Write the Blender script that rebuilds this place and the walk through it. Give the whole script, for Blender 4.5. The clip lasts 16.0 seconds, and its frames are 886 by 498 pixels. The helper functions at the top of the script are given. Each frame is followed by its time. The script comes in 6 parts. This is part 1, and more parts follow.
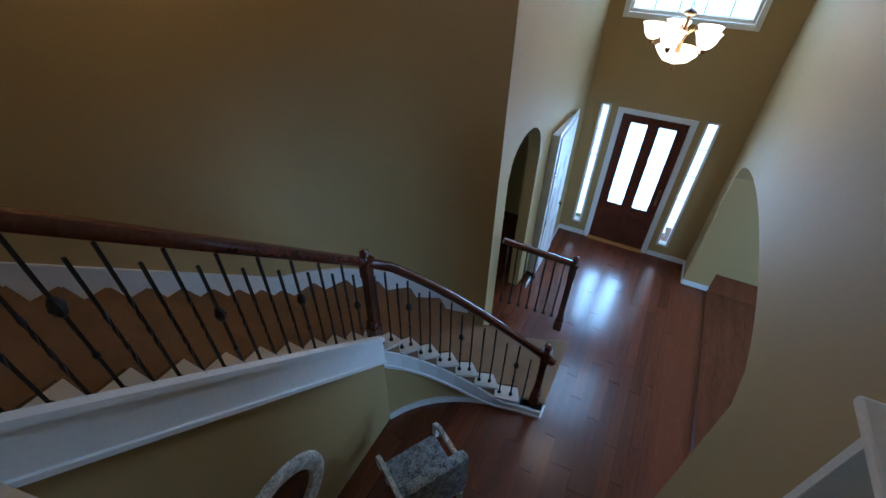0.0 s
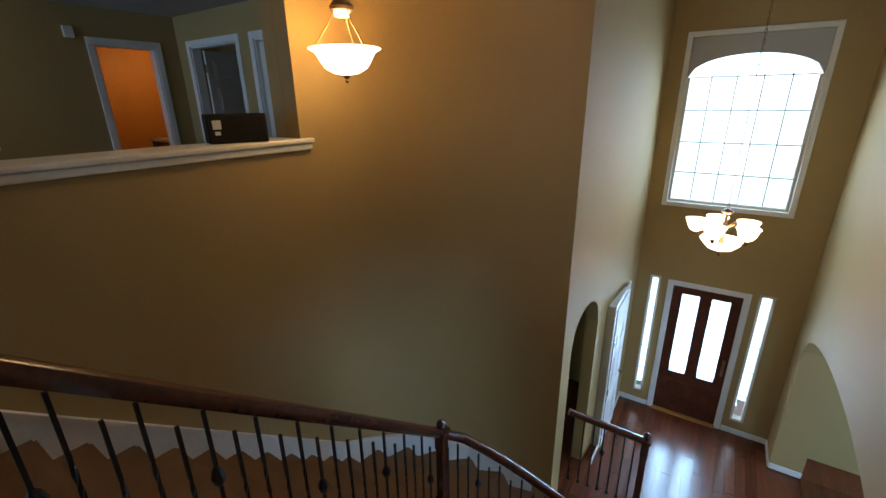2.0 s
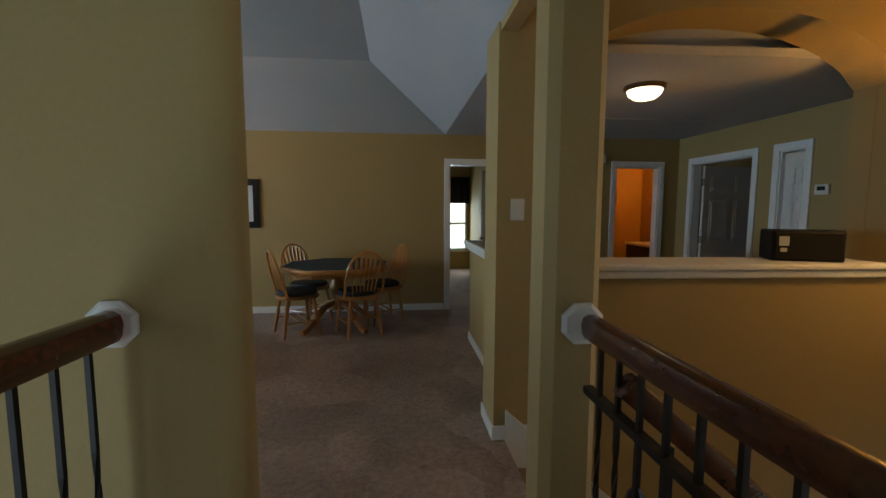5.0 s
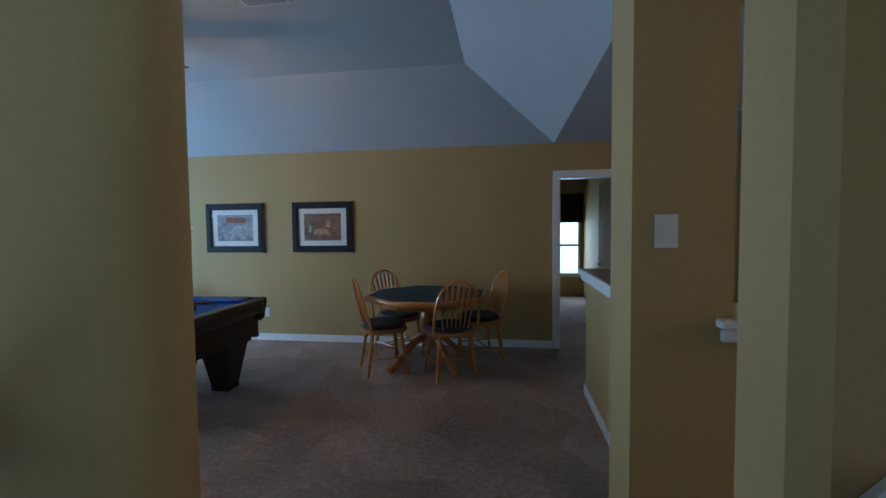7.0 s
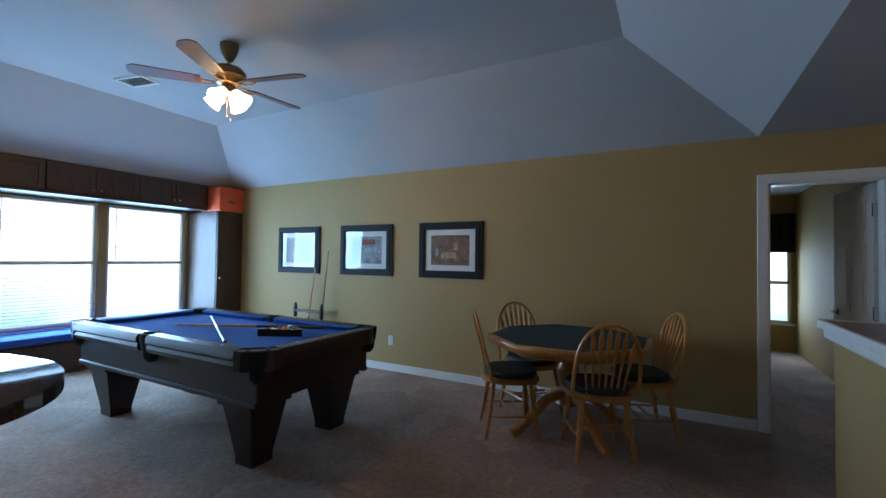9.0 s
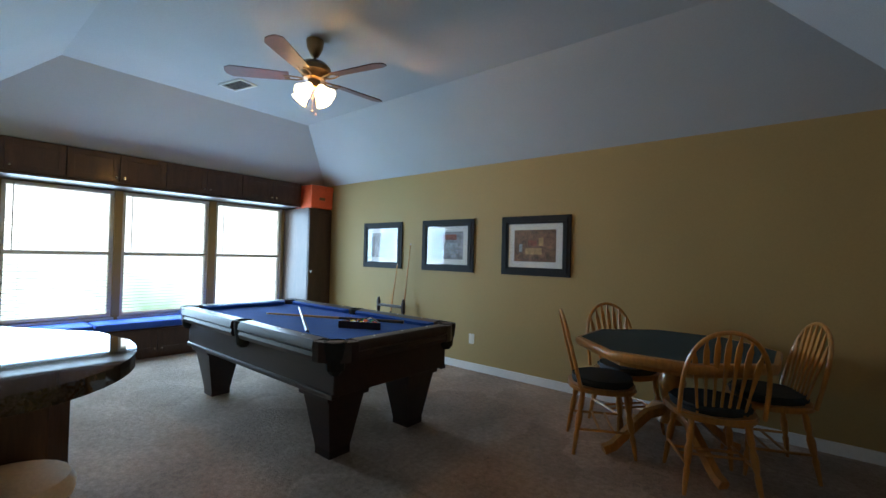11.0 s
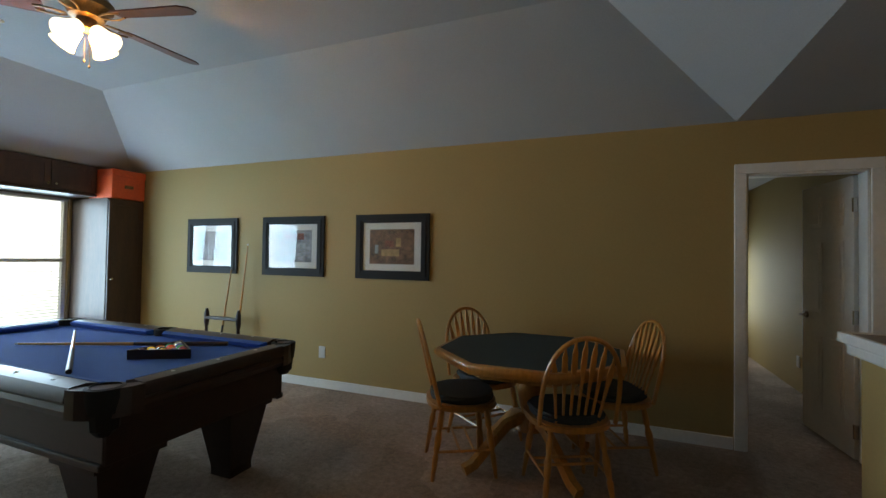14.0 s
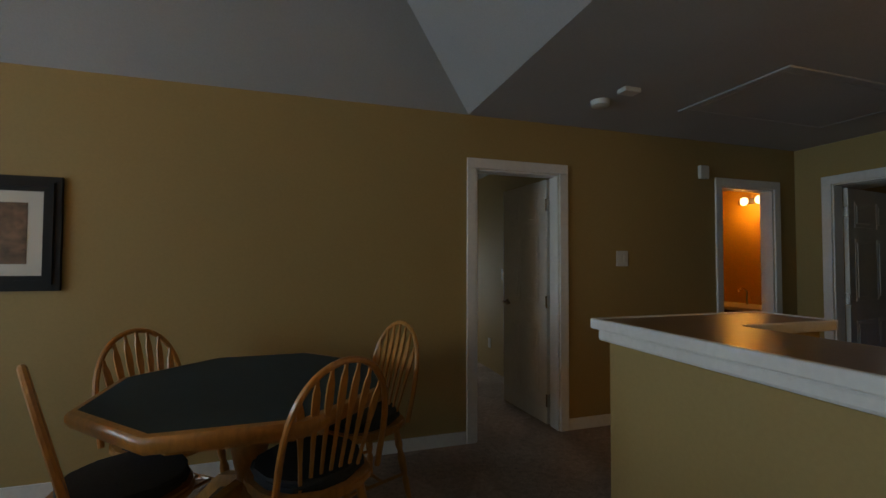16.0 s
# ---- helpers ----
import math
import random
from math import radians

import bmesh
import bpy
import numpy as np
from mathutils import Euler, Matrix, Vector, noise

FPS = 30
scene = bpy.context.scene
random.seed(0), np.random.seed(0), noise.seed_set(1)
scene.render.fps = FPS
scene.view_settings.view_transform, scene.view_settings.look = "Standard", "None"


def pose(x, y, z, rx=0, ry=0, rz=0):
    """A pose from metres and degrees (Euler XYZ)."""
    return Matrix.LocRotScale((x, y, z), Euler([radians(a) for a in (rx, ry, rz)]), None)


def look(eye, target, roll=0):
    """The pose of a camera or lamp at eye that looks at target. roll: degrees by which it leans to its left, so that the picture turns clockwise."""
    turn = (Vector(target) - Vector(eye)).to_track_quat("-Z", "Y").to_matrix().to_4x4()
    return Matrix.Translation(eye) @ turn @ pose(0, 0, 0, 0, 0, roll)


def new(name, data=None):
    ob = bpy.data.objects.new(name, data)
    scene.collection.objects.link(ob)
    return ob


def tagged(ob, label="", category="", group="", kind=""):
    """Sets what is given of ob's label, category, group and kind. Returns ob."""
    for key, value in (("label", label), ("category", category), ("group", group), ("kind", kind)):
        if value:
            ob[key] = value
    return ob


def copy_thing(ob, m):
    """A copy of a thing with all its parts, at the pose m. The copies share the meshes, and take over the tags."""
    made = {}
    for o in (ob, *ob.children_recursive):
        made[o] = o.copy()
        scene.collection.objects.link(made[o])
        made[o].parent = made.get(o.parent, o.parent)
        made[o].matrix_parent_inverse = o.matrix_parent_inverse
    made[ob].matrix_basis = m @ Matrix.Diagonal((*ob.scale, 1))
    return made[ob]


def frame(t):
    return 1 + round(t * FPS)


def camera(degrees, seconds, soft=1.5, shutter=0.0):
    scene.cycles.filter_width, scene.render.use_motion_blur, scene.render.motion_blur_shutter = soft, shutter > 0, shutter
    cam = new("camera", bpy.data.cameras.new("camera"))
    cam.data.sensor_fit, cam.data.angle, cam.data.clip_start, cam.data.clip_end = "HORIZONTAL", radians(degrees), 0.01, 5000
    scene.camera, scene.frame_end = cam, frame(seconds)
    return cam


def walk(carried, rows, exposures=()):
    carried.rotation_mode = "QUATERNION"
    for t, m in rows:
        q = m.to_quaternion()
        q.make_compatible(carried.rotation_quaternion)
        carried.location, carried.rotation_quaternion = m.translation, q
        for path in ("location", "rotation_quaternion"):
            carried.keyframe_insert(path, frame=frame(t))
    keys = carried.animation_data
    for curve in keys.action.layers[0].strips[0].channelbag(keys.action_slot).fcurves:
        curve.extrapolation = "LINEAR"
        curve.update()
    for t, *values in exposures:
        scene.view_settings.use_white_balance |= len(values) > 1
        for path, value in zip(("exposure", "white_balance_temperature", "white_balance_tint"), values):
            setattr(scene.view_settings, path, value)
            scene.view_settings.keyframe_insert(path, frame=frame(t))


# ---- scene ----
cam = camera(92.0, 16.0)
PATH = [
    (0, (2.942, -2.094, 1.031), (4.309, -1.381, -0.243), 1.0),
    (0.5, (2.837, -2.146, 1.1), (4.312, -1.378, -0.012), 0.7),
    (1, (2.744, -2.166, 1.193), (4.293, -1.323, 0.251), 0.2),
    (1.5, (2.641, -2.103, 1.295), (4.224, -1.168, 0.507), -0.2),
    (2, (2.584, -1.958, 1.376), (4.154, -0.912, 0.713), -0.8),
    (2.5, (2.356, -1.815, 1.45), (3.857, -0.606, 0.915), -1.4),
    (3, (2.027, -1.787, 1.478), (3.365, -0.357, 1.069), -1.4),
    (3.5, (1.769, -1.764, 1.444), (2.876, -0.127, 1.139), -0.6),
    (4, (1.743, -1.611, 1.438), (2.528, 0.211, 1.186), -0.3),
    (4.5, (1.72, -1.599, 1.428), (2.188, 0.333, 1.207), 0.1),
    (5, (1.807, -1.454, 1.427), (2.019, 0.526, 1.237), 0.2),
    (7.5, (1.91, -0.485, 1.439), (1.526, 1.477, 1.393), -0.4),
    (8, (1.797, -0.232, 1.401), (1.295, 1.704, 1.405), 0.1),
    (8.5, (1.725, -0.024, 1.391), (1.048, 1.858, 1.42), 0.3),
    (9, (1.852, 0.13, 1.384), (0.901, 1.889, 1.428), 0.7),
    (9.5, (1.862, 0.234, 1.377), (0.714, 1.872, 1.418), 1.0),
    (10, (1.771, 0.285, 1.364), (0.517, 1.843, 1.394), 1.2),
    (12.5, (1.758, 0.334, 1.329), (0.477, 1.869, 1.364), 1.5),
    (13, (1.699, 0.376, 1.341), (0.548, 2.012, 1.386), 1.5),
    (13.5, (1.592, 0.49, 1.36), (0.653, 2.255, 1.405), 1.0),
    (14, (1.597, 0.733, 1.378), (0.87, 2.595, 1.419), 0.9),
    (14.5, (1.538, 0.89, 1.366), (1.102, 2.842, 1.409), 1.0),
    (15, (1.235, 1.08, 1.359), (1.313, 3.078, 1.411), 0.7),
    (15.5, (1.197, 1.353, 1.341), (1.633, 3.303, 1.399), 0.5),
    (16, (1.347, 1.505, 1.329), (1.941, 3.414, 1.388), 0.2),
]
rows = [(t, look(eye, target, roll)) for t, eye, target, roll in PATH]
walk(cam, rows, [(0.0, 0.0, 5050, 10), (2.0, 0.05, 5900, 10), (3.5, -0.1, 7000, 10), (5.0, 0.0, 7300, 10), (7.5, 0.0, 5200, 10), (8.5, -0.03, 5350, 10),
                 (10.0, -0.07, 6500, 10), (12.5, -0.12, 7000, 10), (13.5, -0.2, 7700, 10), (14.5, -0.3, 8000, 10), (16.0, -0.54, 8100, 12)])

# ---- world and light ----
FLOOR0 = -3.66      # ground floor level; upper floor is z = 0
world = bpy.data.worlds.new("world")
scene.world = world
world.use_nodes = True
wn = world.node_tree
sky = wn.nodes.new("ShaderNodeTexSky")
sky.sky_type = "NISHITA"
sky.sun_disc = False
sky.sun_elevation = radians(50)
sky.sun_rotation = radians(200)
bg = wn.nodes["Background"]
bg.inputs["Strength"].default_value = 0.12
wn.links.new(sky.outputs[0], bg.inputs["Color"])


def sun_lamp():
    d = bpy.data.lights.new("sun", "SUN")
    d.energy, d.angle, d.color = 1.0, radians(12), (1, 0.97, 0.92)
    o = new("sun", d)
    o.matrix_world = pose(0, 0, 20, 40, 0, 200)
    return o


def area(name, place, target, sx, sy, watts, color):
    d = bpy.data.lights.new(name, "AREA")
    d.shape, d.size, d.size_y, d.energy, d.color = "RECTANGLE", sx, sy, watts, color
    o = new(name, d)
    o.matrix_world = look(place, target)
    return o


def bulb(name, place, watts, color, radius=0.04):
    d = bpy.data.lights.new(name, "POINT")
    d.energy, d.color, d.shadow_soft_size = watts, color, radius
    o = new(name, d)
    o.location = place
    return o


sun_lamp()
DAY = (0.52, 0.75, 1.0)
WARM = (1.0, 0.50, 0.12)
for wy in (1.295, 2.385, 3.51):
    area("window_light", (-4.66, wy, 1.27), (0, wy, 0.95), 0.92, 1.46, 62, (0.40, 0.68, 1.0))
area("window_light", (9.50, -2.0, 0.9), (0, -2.0, -1.0), 1.35, 1.8, 46, DAY)
# added at an unseen side-room opening to brighten the foyer under the stairs
area("window_light", (7.2, -7.45, -2.15), (7.0, 0, -2.3), 2.3, 1.6, 210, (0.45, 0.70, 1.0))
for wy in (-2.2225, -1.8275):
    area("door_glass_light", (9.665, wy, -2.19), (0, wy, -2.6), 0.24, 1.36, 32, DAY)
# two lamps added at an unseen living-room opening, for lower floor and landing
area("window_light", (-1.9, -7.45, -1.7), (-1.5, 0, -2.2), 3.3, 2.2, 190, DAY)
area("window_light", (-1.9, -7.45, 0.9), (-1.5, 0, 0.6), 3.3, 1.9, 75, DAY)
area("window_light", (3.02, 8.38, 1.07), (3.02, 4, 0.6), 0.7, 1.1, 13, DAY)
area("window_light", (9.1, 5.05, 1.3), (5, 3.5, 1.0), 0.9, 1.3, 9, DAY)
bulb("pendant_bulb", (4.98, 0.45, 1.80), 20, WARM, 0.10)
bulb("hall_bulb", (3.84, 1.98, 2.26), 0.6, WARM, 0.06)
bulb("bath_bulb", (6.16, 5.25, 1.96), 9, (1.0, 0.50, 0.10), 0.08)
bulb("chandelier_bulb", (7.5, -2.03, 0.19), 20, (1.0, 0.72, 0.42), 0.12)
bulb("fan_bulb", (-1.24, 2.26, 2.60), 28, (1.0, 0.50, 0.10), 0.06)

# ---- materials ----


def mat(name, color, rough=0.6, metal=0.0, scale=0.0, vary=0.25, bump=0.0, coat=0.0, emit=None, strength=0.0, fine=0.0, stretch=None, trans=0.0, perobj=0.0):
    m = bpy.data.materials.new(name)
    m.use_nodes = True
    nt = m.node_tree
    p = nt.nodes["Principled BSDF"]
    p.inputs["Base Color"].default_value = (*color, 1)
    p.inputs["Roughness"].default_value = rough
    p.inputs["Metallic"].default_value = metal
    p.inputs["Coat Weight"].default_value = coat
    p.inputs["Coat Roughness"].default_value = 0.12
    p.inputs["Transmission Weight"].default_value = trans
    if emit:
        p.inputs["Emission Color"].default_value = (*emit, 1)
        p.inputs["Emission Strength"].default_value = strength
    if scale or fine:
        tc = nt.nodes.new("ShaderNodeTexCoord")
        mp = nt.nodes.new("ShaderNodeMapping")
        nt.links.new(tc.outputs["Object"], mp.inputs["Vector"])
        if stretch:
            mp.inputs["Scale"].default_value = stretch
        big = nt.nodes.new("ShaderNodeTexNoise")
        big.inputs["Scale"].default_value = scale or 2.0
        big.inputs["Detail"].default_value = 6
        nt.links.new(mp.outputs[0], big.inputs["Vector"])
        small = nt.nodes.new("ShaderNodeTexNoise")
        small.inputs["Scale"].default_value = fine or scale * 12
        small.inputs["Detail"].default_value = 4
        nt.links.new(mp.outputs[0], small.inputs["Vector"])
        mixf = nt.nodes.new("ShaderNodeMath")
        mixf.operation = "ADD"
        nt.links.new(big.outputs[0], mixf.inputs[0])
        nt.links.new(small.outputs[0], mixf.inputs[1])
        src = mixf.outputs[0]
        if perobj:
            oi = nt.nodes.new("ShaderNodeObjectInfo")
            mul = nt.nodes.new("ShaderNodeMath")
            mul.operation = "MULTIPLY_ADD"
            mul.inputs[1].default_value = perobj
            nt.links.new(oi.outputs["Random"], mul.inputs[0])
            nt.links.new(src, mul.inputs[2])
            src = mul.outputs[0]
        ramp = nt.nodes.new("ShaderNodeMapRange")
        ramp.inputs["From Min"].default_value = 0.7
        ramp.inputs["From Max"].default_value = 1.3 + perobj
        ramp.inputs["To Min"].default_value = 1 - vary
        ramp.inputs["To Max"].default_value = 1 + vary
        nt.links.new(src, ramp.inputs["Value"])
        mul2 = nt.nodes.new("ShaderNodeVectorMath")
        mul2.operation = "SCALE"
        mul2.inputs[0].default_value = color
        nt.links.new(ramp.outputs[0], mul2.inputs["Scale"])
        nt.links.new(mul2.outputs[0], p.inputs["Base Color"])
        if bump:
            b = nt.nodes.new("ShaderNodeBump")
            b.inputs["Strength"].default_value = bump
            b.inputs["Distance"].default_value = 0.01
            nt.links.new(small.outputs[0], b.inputs["Height"])
            nt.links.new(b.outputs[0], p.inputs["Normal"])
    return m


PAINT = mat("khaki_paint", (0.36, 0.25, 0.098), 0.72, scale=1.2, vary=0.05, fine=60, bump=0.06)
ORANGE = mat("orange_paint", (0.60, 0.30, 0.07), 0.5, scale=1.5, vary=0.08, fine=60, bump=0.05)
TRIM = mat("white_trim", (0.72, 0.71, 0.68), 0.38, scale=3, vary=0.06, fine=40)
CEIL = mat("ceiling_paint", (0.43, 0.425, 0.42), 0.85, scale=1.5, vary=0.05, fine=90, bump=0.15)
CARPET = mat("brown_carpet", (0.37, 0.275, 0.215), 0.95, scale=1.6, vary=0.34, fine=140, bump=0.9)


def nap(m):
    """Vacuum strokes and footprints: warped patches of brushed pile."""
    nt = m.node_tree
    p = nt.nodes["Principled BSDF"]
    tc = nt.nodes.new("ShaderNodeTexCoord")
    warp = nt.nodes.new("ShaderNodeTexNoise")
    warp.inputs["Scale"].default_value = 2.2
    warp.inputs["Detail"].default_value = 5
    off = nt.nodes.new("ShaderNodeVectorMath")
    off.operation = "MULTIPLY_ADD"
    off.inputs[1].default_value = (0.55, 0.55, 0.0)
    nt.links.new(tc.outputs["Object"], warp.inputs["Vector"])
    nt.links.new(warp.outputs["Color"], off.inputs[0])
    nt.links.new(tc.outputs["Object"], off.inputs[2])
    cells = nt.nodes.new("ShaderNodeTexVoronoi")
    cells.inputs["Scale"].default_value = 2.1
    nt.links.new(off.outputs[0], cells.inputs["Vector"])
    sep = nt.nodes.new("ShaderNodeSeparateColor")
    nt.links.new(cells.outputs["Color"], sep.inputs[0])
    tuft = nt.nodes.new("ShaderNodeTexNoise")
    tuft.inputs["Scale"].default_value = 26
    tuft.inputs["Detail"].default_value = 5
    tuft.inputs["Roughness"].default_value = 0.7
    nt.links.new(tc.outputs["Object"], tuft.inputs["Vector"])
    k1 = nt.nodes.new("ShaderNodeMapRange")
    k1.inputs["To Min"].default_value, k1.inputs["To Max"].default_value = 0.86, 1.14
    nt.links.new(sep.outputs[0], k1.inputs["Value"])
    k2 = nt.nodes.new("ShaderNodeMapRange")
    k2.inputs["From Min"].default_value, k2.inputs["From Max"].default_value = 0.3, 0.7
    k2.inputs["To Min"].default_value, k2.inputs["To Max"].default_value = 0.72, 1.28
    nt.links.new(tuft.outputs[0], k2.inputs["Value"])
    mul = nt.nodes.new("ShaderNodeMath")
    mul.operation = "MULTIPLY"
    nt.links.new(k1.outputs[0], mul.inputs[0])
    nt.links.new(k2.outputs[0], mul.inputs[1])
    sc = nt.nodes.new("ShaderNodeVectorMath")
    sc.operation = "SCALE"
    nt.links.new(p.inputs["Base Color"].links[0].from_socket, sc.inputs[0])
    nt.links.new(mul.outputs[0], sc.inputs["Scale"])
    nt.links.new(sc.outputs[0], p.inputs["Base Color"])
    b = nt.nodes.new("ShaderNodeBump")
    b.inputs["Strength"].default_value = 0.8
    b.inputs["Distance"].default_value = 0.03
    nt.links.new(mul.outputs[0], b.inputs["Height"])
    nt.links.new(p.inputs["Normal"].links[0].from_socket, b.inputs["Normal"])
    nt.links.new(b.outputs[0], p.inputs["Normal"])


nap(CARPET)
STAIRCARPET = mat("stair_carpet", (0.24, 0.145, 0.075), 0.95, scale=3, vary=0.2, fine=140, bump=0.9)
FLOORWOOD = mat("red_brown_hardwood", (0.13, 0.034, 0.014), 0.25, scale=3, vary=0.45, fine=22, bump=0.10, coat=0.25, stretch=(0.35, 3, 3), perobj=0.6)
CHERRY = mat("dark_cherry_wood", (0.075, 0.020, 0.010), 0.25, scale=5, vary=0.35, fine=40, stretch=(1, 1, 1), coat=0.5)
IRON = mat("black_iron", (0.02, 0.018, 0.017), 0.45, metal=0.6, scale=20, vary=0.2)
WALNUT = mat("dark_walnut_cabinet", (0.050, 0.024, 0.015), 0.48, scale=4, vary=0.35, fine=30, stretch=(4, 4, 0.5), coat=0.05)
POOLWOOD = mat("dark_mahogany", (0.020, 0.007, 0.005), 0.38, scale=4, vary=0.35, fine=30, stretch=(0.7, 4, 4), coat=0.06)
FELT = mat("blue_felt", (0.004, 0.080, 0.38), 0.95, scale=6, vary=0.08, fine=250, bump=0.15)
CUSHION = mat("blue_cushion", (0.02, 0.09, 0.45), 0.8, scale=4, vary=0.12, fine=120, bump=0.2)
OAK = mat("honey_oak", (0.45, 0.19, 0.042), 0.32, scale=6, vary=0.25, fine=45, stretch=(1, 1, 0.3), coat=0.35)
GREENFELT = mat("dark_teal_felt", (0.012, 0.035, 0.045), 0.9, scale=5, vary=0.15, fine=220, bump=0.15)
SEATPAD = mat("dark_green_seat_pad", (0.02, 0.028, 0.035), 0.7, scale=8, vary=0.25, fine=90, bump=0.2)
BLACK = mat("black_plastic", (0.010, 0.010, 0.010), 0.6, scale=9, vary=0.1)
BLACK.node_tree.nodes["Principled BSDF"].inputs["Specular IOR Level"].default_value = 0.2
CHROME = mat("satin_nickel", (0.55, 0.52, 0.48), 0.25, metal=1.0)
BRONZE = mat("antique_bronze", (0.20, 0.12, 0.06), 0.35, metal=0.9, scale=12, vary=0.3)
GRANITE = mat("dark_granite", (0.040, 0.034, 0.030), 0.04, scale=40, vary=0.5, fine=160, coat=1.0)
GRANITE.node_tree.nodes["Principled BSDF"].inputs["Coat Roughness"].default_value = 0.02
RED = mat("red_orange_box", (0.70, 0.10, 0.03), 0.5, scale=5, vary=0.15, fine=50)
CREAM = mat("cream_fabric", (0.62, 0.54, 0.42), 0.8, scale=6, vary=0.1, fine=90, bump=0.2)
PLASTIC = mat("white_plastic", (0.62, 0.61, 0.57), 0.35)
MIRROR = mat("mirror_glass", (0.85, 0.86, 0.87), 0.03, metal=1.0)
MATBOARD = mat("white_mat_board", (0.72, 0.71, 0.68), 0.8, scale=6, vary=0.03)
DOORPAINT = mat("white_door_paint", (0.66, 0.63, 0.58), 0.33, scale=3, vary=0.06, fine=30)
ART = mat("brown_print", (0.16, 0.07, 0.04), 0.6, scale=9, vary=0.8, fine=30)
ARTB = mat("grey_blue_print", (0.25, 0.25, 0.27), 0.6, scale=7, vary=0.6, fine=25)
SHADE = mat("lit_alabaster_glass", (0.9, 0.82, 0.65), 0.4, emit=(1.0, 0.74, 0.40), strength=4.0)
SHADEHOT = mat("lit_frosted_glass", (0.95, 0.9, 0.8), 0.4, emit=(1.0, 0.84, 0.58), strength=3.2)
BLIND = mat("white_blind_slat", (0.80, 0.80, 0.79), 0.5)
SILVERWOOD = mat("distressed_white_frame", (0.55, 0.53, 0.48), 0.6, scale=14, vary=0.7, fine=60, bump=0.4)
FADED = mat("patterned_grey_fabric", (0.22, 0.25, 0.27), 0.8, scale=16, vary=0.9, fine=50)
LEDGE = mat("brown_semi_gloss", (0.17, 0.10, 0.055), 0.32, scale=3, vary=0.15, fine=30)
GREYBAR = mat("grey_muntin", (0.35, 0.36, 0.36), 0.5)
FANWOOD = mat("cherry_fan_blade", (0.09, 0.024, 0.012), 0.45, scale=5, vary=0.3, fine=40, coat=0.05)
TILE = mat("cream_floor", (0.50, 0.46, 0.38), 0.5, scale=3, vary=0.12)


def glass_mat(name, gloss=0.06, tint=(1, 1, 1)):
    m = bpy.data.materials.new(name)
    m.use_nodes = True
    nt = m.node_tree
    nt.nodes.remove(nt.nodes["Principled BSDF"])
    out = nt.nodes["Material Output"]
    tr = nt.nodes.new("ShaderNodeBsdfTransparent")
    tr.inputs[0].default_value = (*tint, 1)
    gl = nt.nodes.new("ShaderNodeBsdfGlossy")
    gl.inputs["Roughness"].default_value = 0.02
    lw = nt.nodes.new("ShaderNodeLayerWeight")
    lw.inputs["Blend"].default_value = 0.5
    pw = nt.nodes.new("ShaderNodeMath")
    pw.operation = "POWER"
    pw.inputs[1].default_value = 5.0
    nt.links.new(lw.outputs["Facing"], pw.inputs[0])
    fr = nt.nodes.new("ShaderNodeMath")
    fr.operation = "MULTIPLY_ADD"
    fr.inputs[1].default_value = 0.9
    fr.inputs[2].default_value = 0.045
    nt.links.new(pw.outputs[0], fr.inputs[0])
    mx = nt.nodes.new("ShaderNodeMixShader")
    nt.links.new(fr.outputs[0], mx.inputs[0])
    nt.links.new(tr.outputs[0], mx.inputs[1])
    nt.links.new(gl.outputs[0], mx.inputs[2])
    nt.links.new(mx.outputs[0], out.inputs[0])
    return m


GLASS = glass_mat("clear_glass")
FROST = glass_mat("leaded_glass", tint=(0.9, 0.95, 0.97))


def outdoors(low, high):
    """Overcast sky above soft greenery, glowing as daylight does."""
    m = bpy.data.materials.new("bright_outdoors")
    m.use_nodes = True
    nt = m.node_tree
    nt.nodes.remove(nt.nodes["Principled BSDF"])
    em = nt.nodes.new("ShaderNodeEmission")
    tc = nt.nodes.new("ShaderNodeTexCoord")
    sep = nt.nodes.new("ShaderNodeSeparateXYZ")
    nz = nt.nodes.new("ShaderNodeTexNoise")
    nz.inputs["Scale"].default_value = 0.35
    nz.inputs["Detail"].default_value = 8
    add = nt.nodes.new("ShaderNodeMath")
    add.operation = "MULTIPLY_ADD"
    add.inputs[1].default_value = 9.0
    ramp = nt.nodes.new("ShaderNodeValToRGB")
    e = ramp.color_ramp.elements
    e[0].position, e[0].color = low, (0.26, 0.46, 0.36, 1)
    e[1].position, e[1].color = high, (0.84, 0.95, 1.0, 1)
    rng = nt.nodes.new("ShaderNodeMapRange")
    rng.inputs["From Min"].default_value = -4
    rng.inputs["From Max"].default_value = 16
    nt.links.new(tc.outputs["Object"], nz.inputs["Vector"])
    nt.links.new(tc.outputs["Object"], sep.inputs[0])
    nt.links.new(nz.outputs[0], add.inputs[0])
    nt.links.new(sep.outputs["Z"], add.inputs[2])
    nt.links.new(add.outputs[0], rng.inputs["Value"])
    nt.links.new(rng.outputs[0], ramp.inputs[0])
    nt.links.new(ramp.outputs[0], em.inputs["Color"])
    em.inputs["Strength"].default_value = 2.6
    nt.links.new(em.outputs[0], nt.nodes["Material Output"].inputs[0])
    return m


OUTSIDE = outdoors(0.34, 0.47)
PORCH = outdoors(0.02, 0.16)

# ---- mesh helpers ----


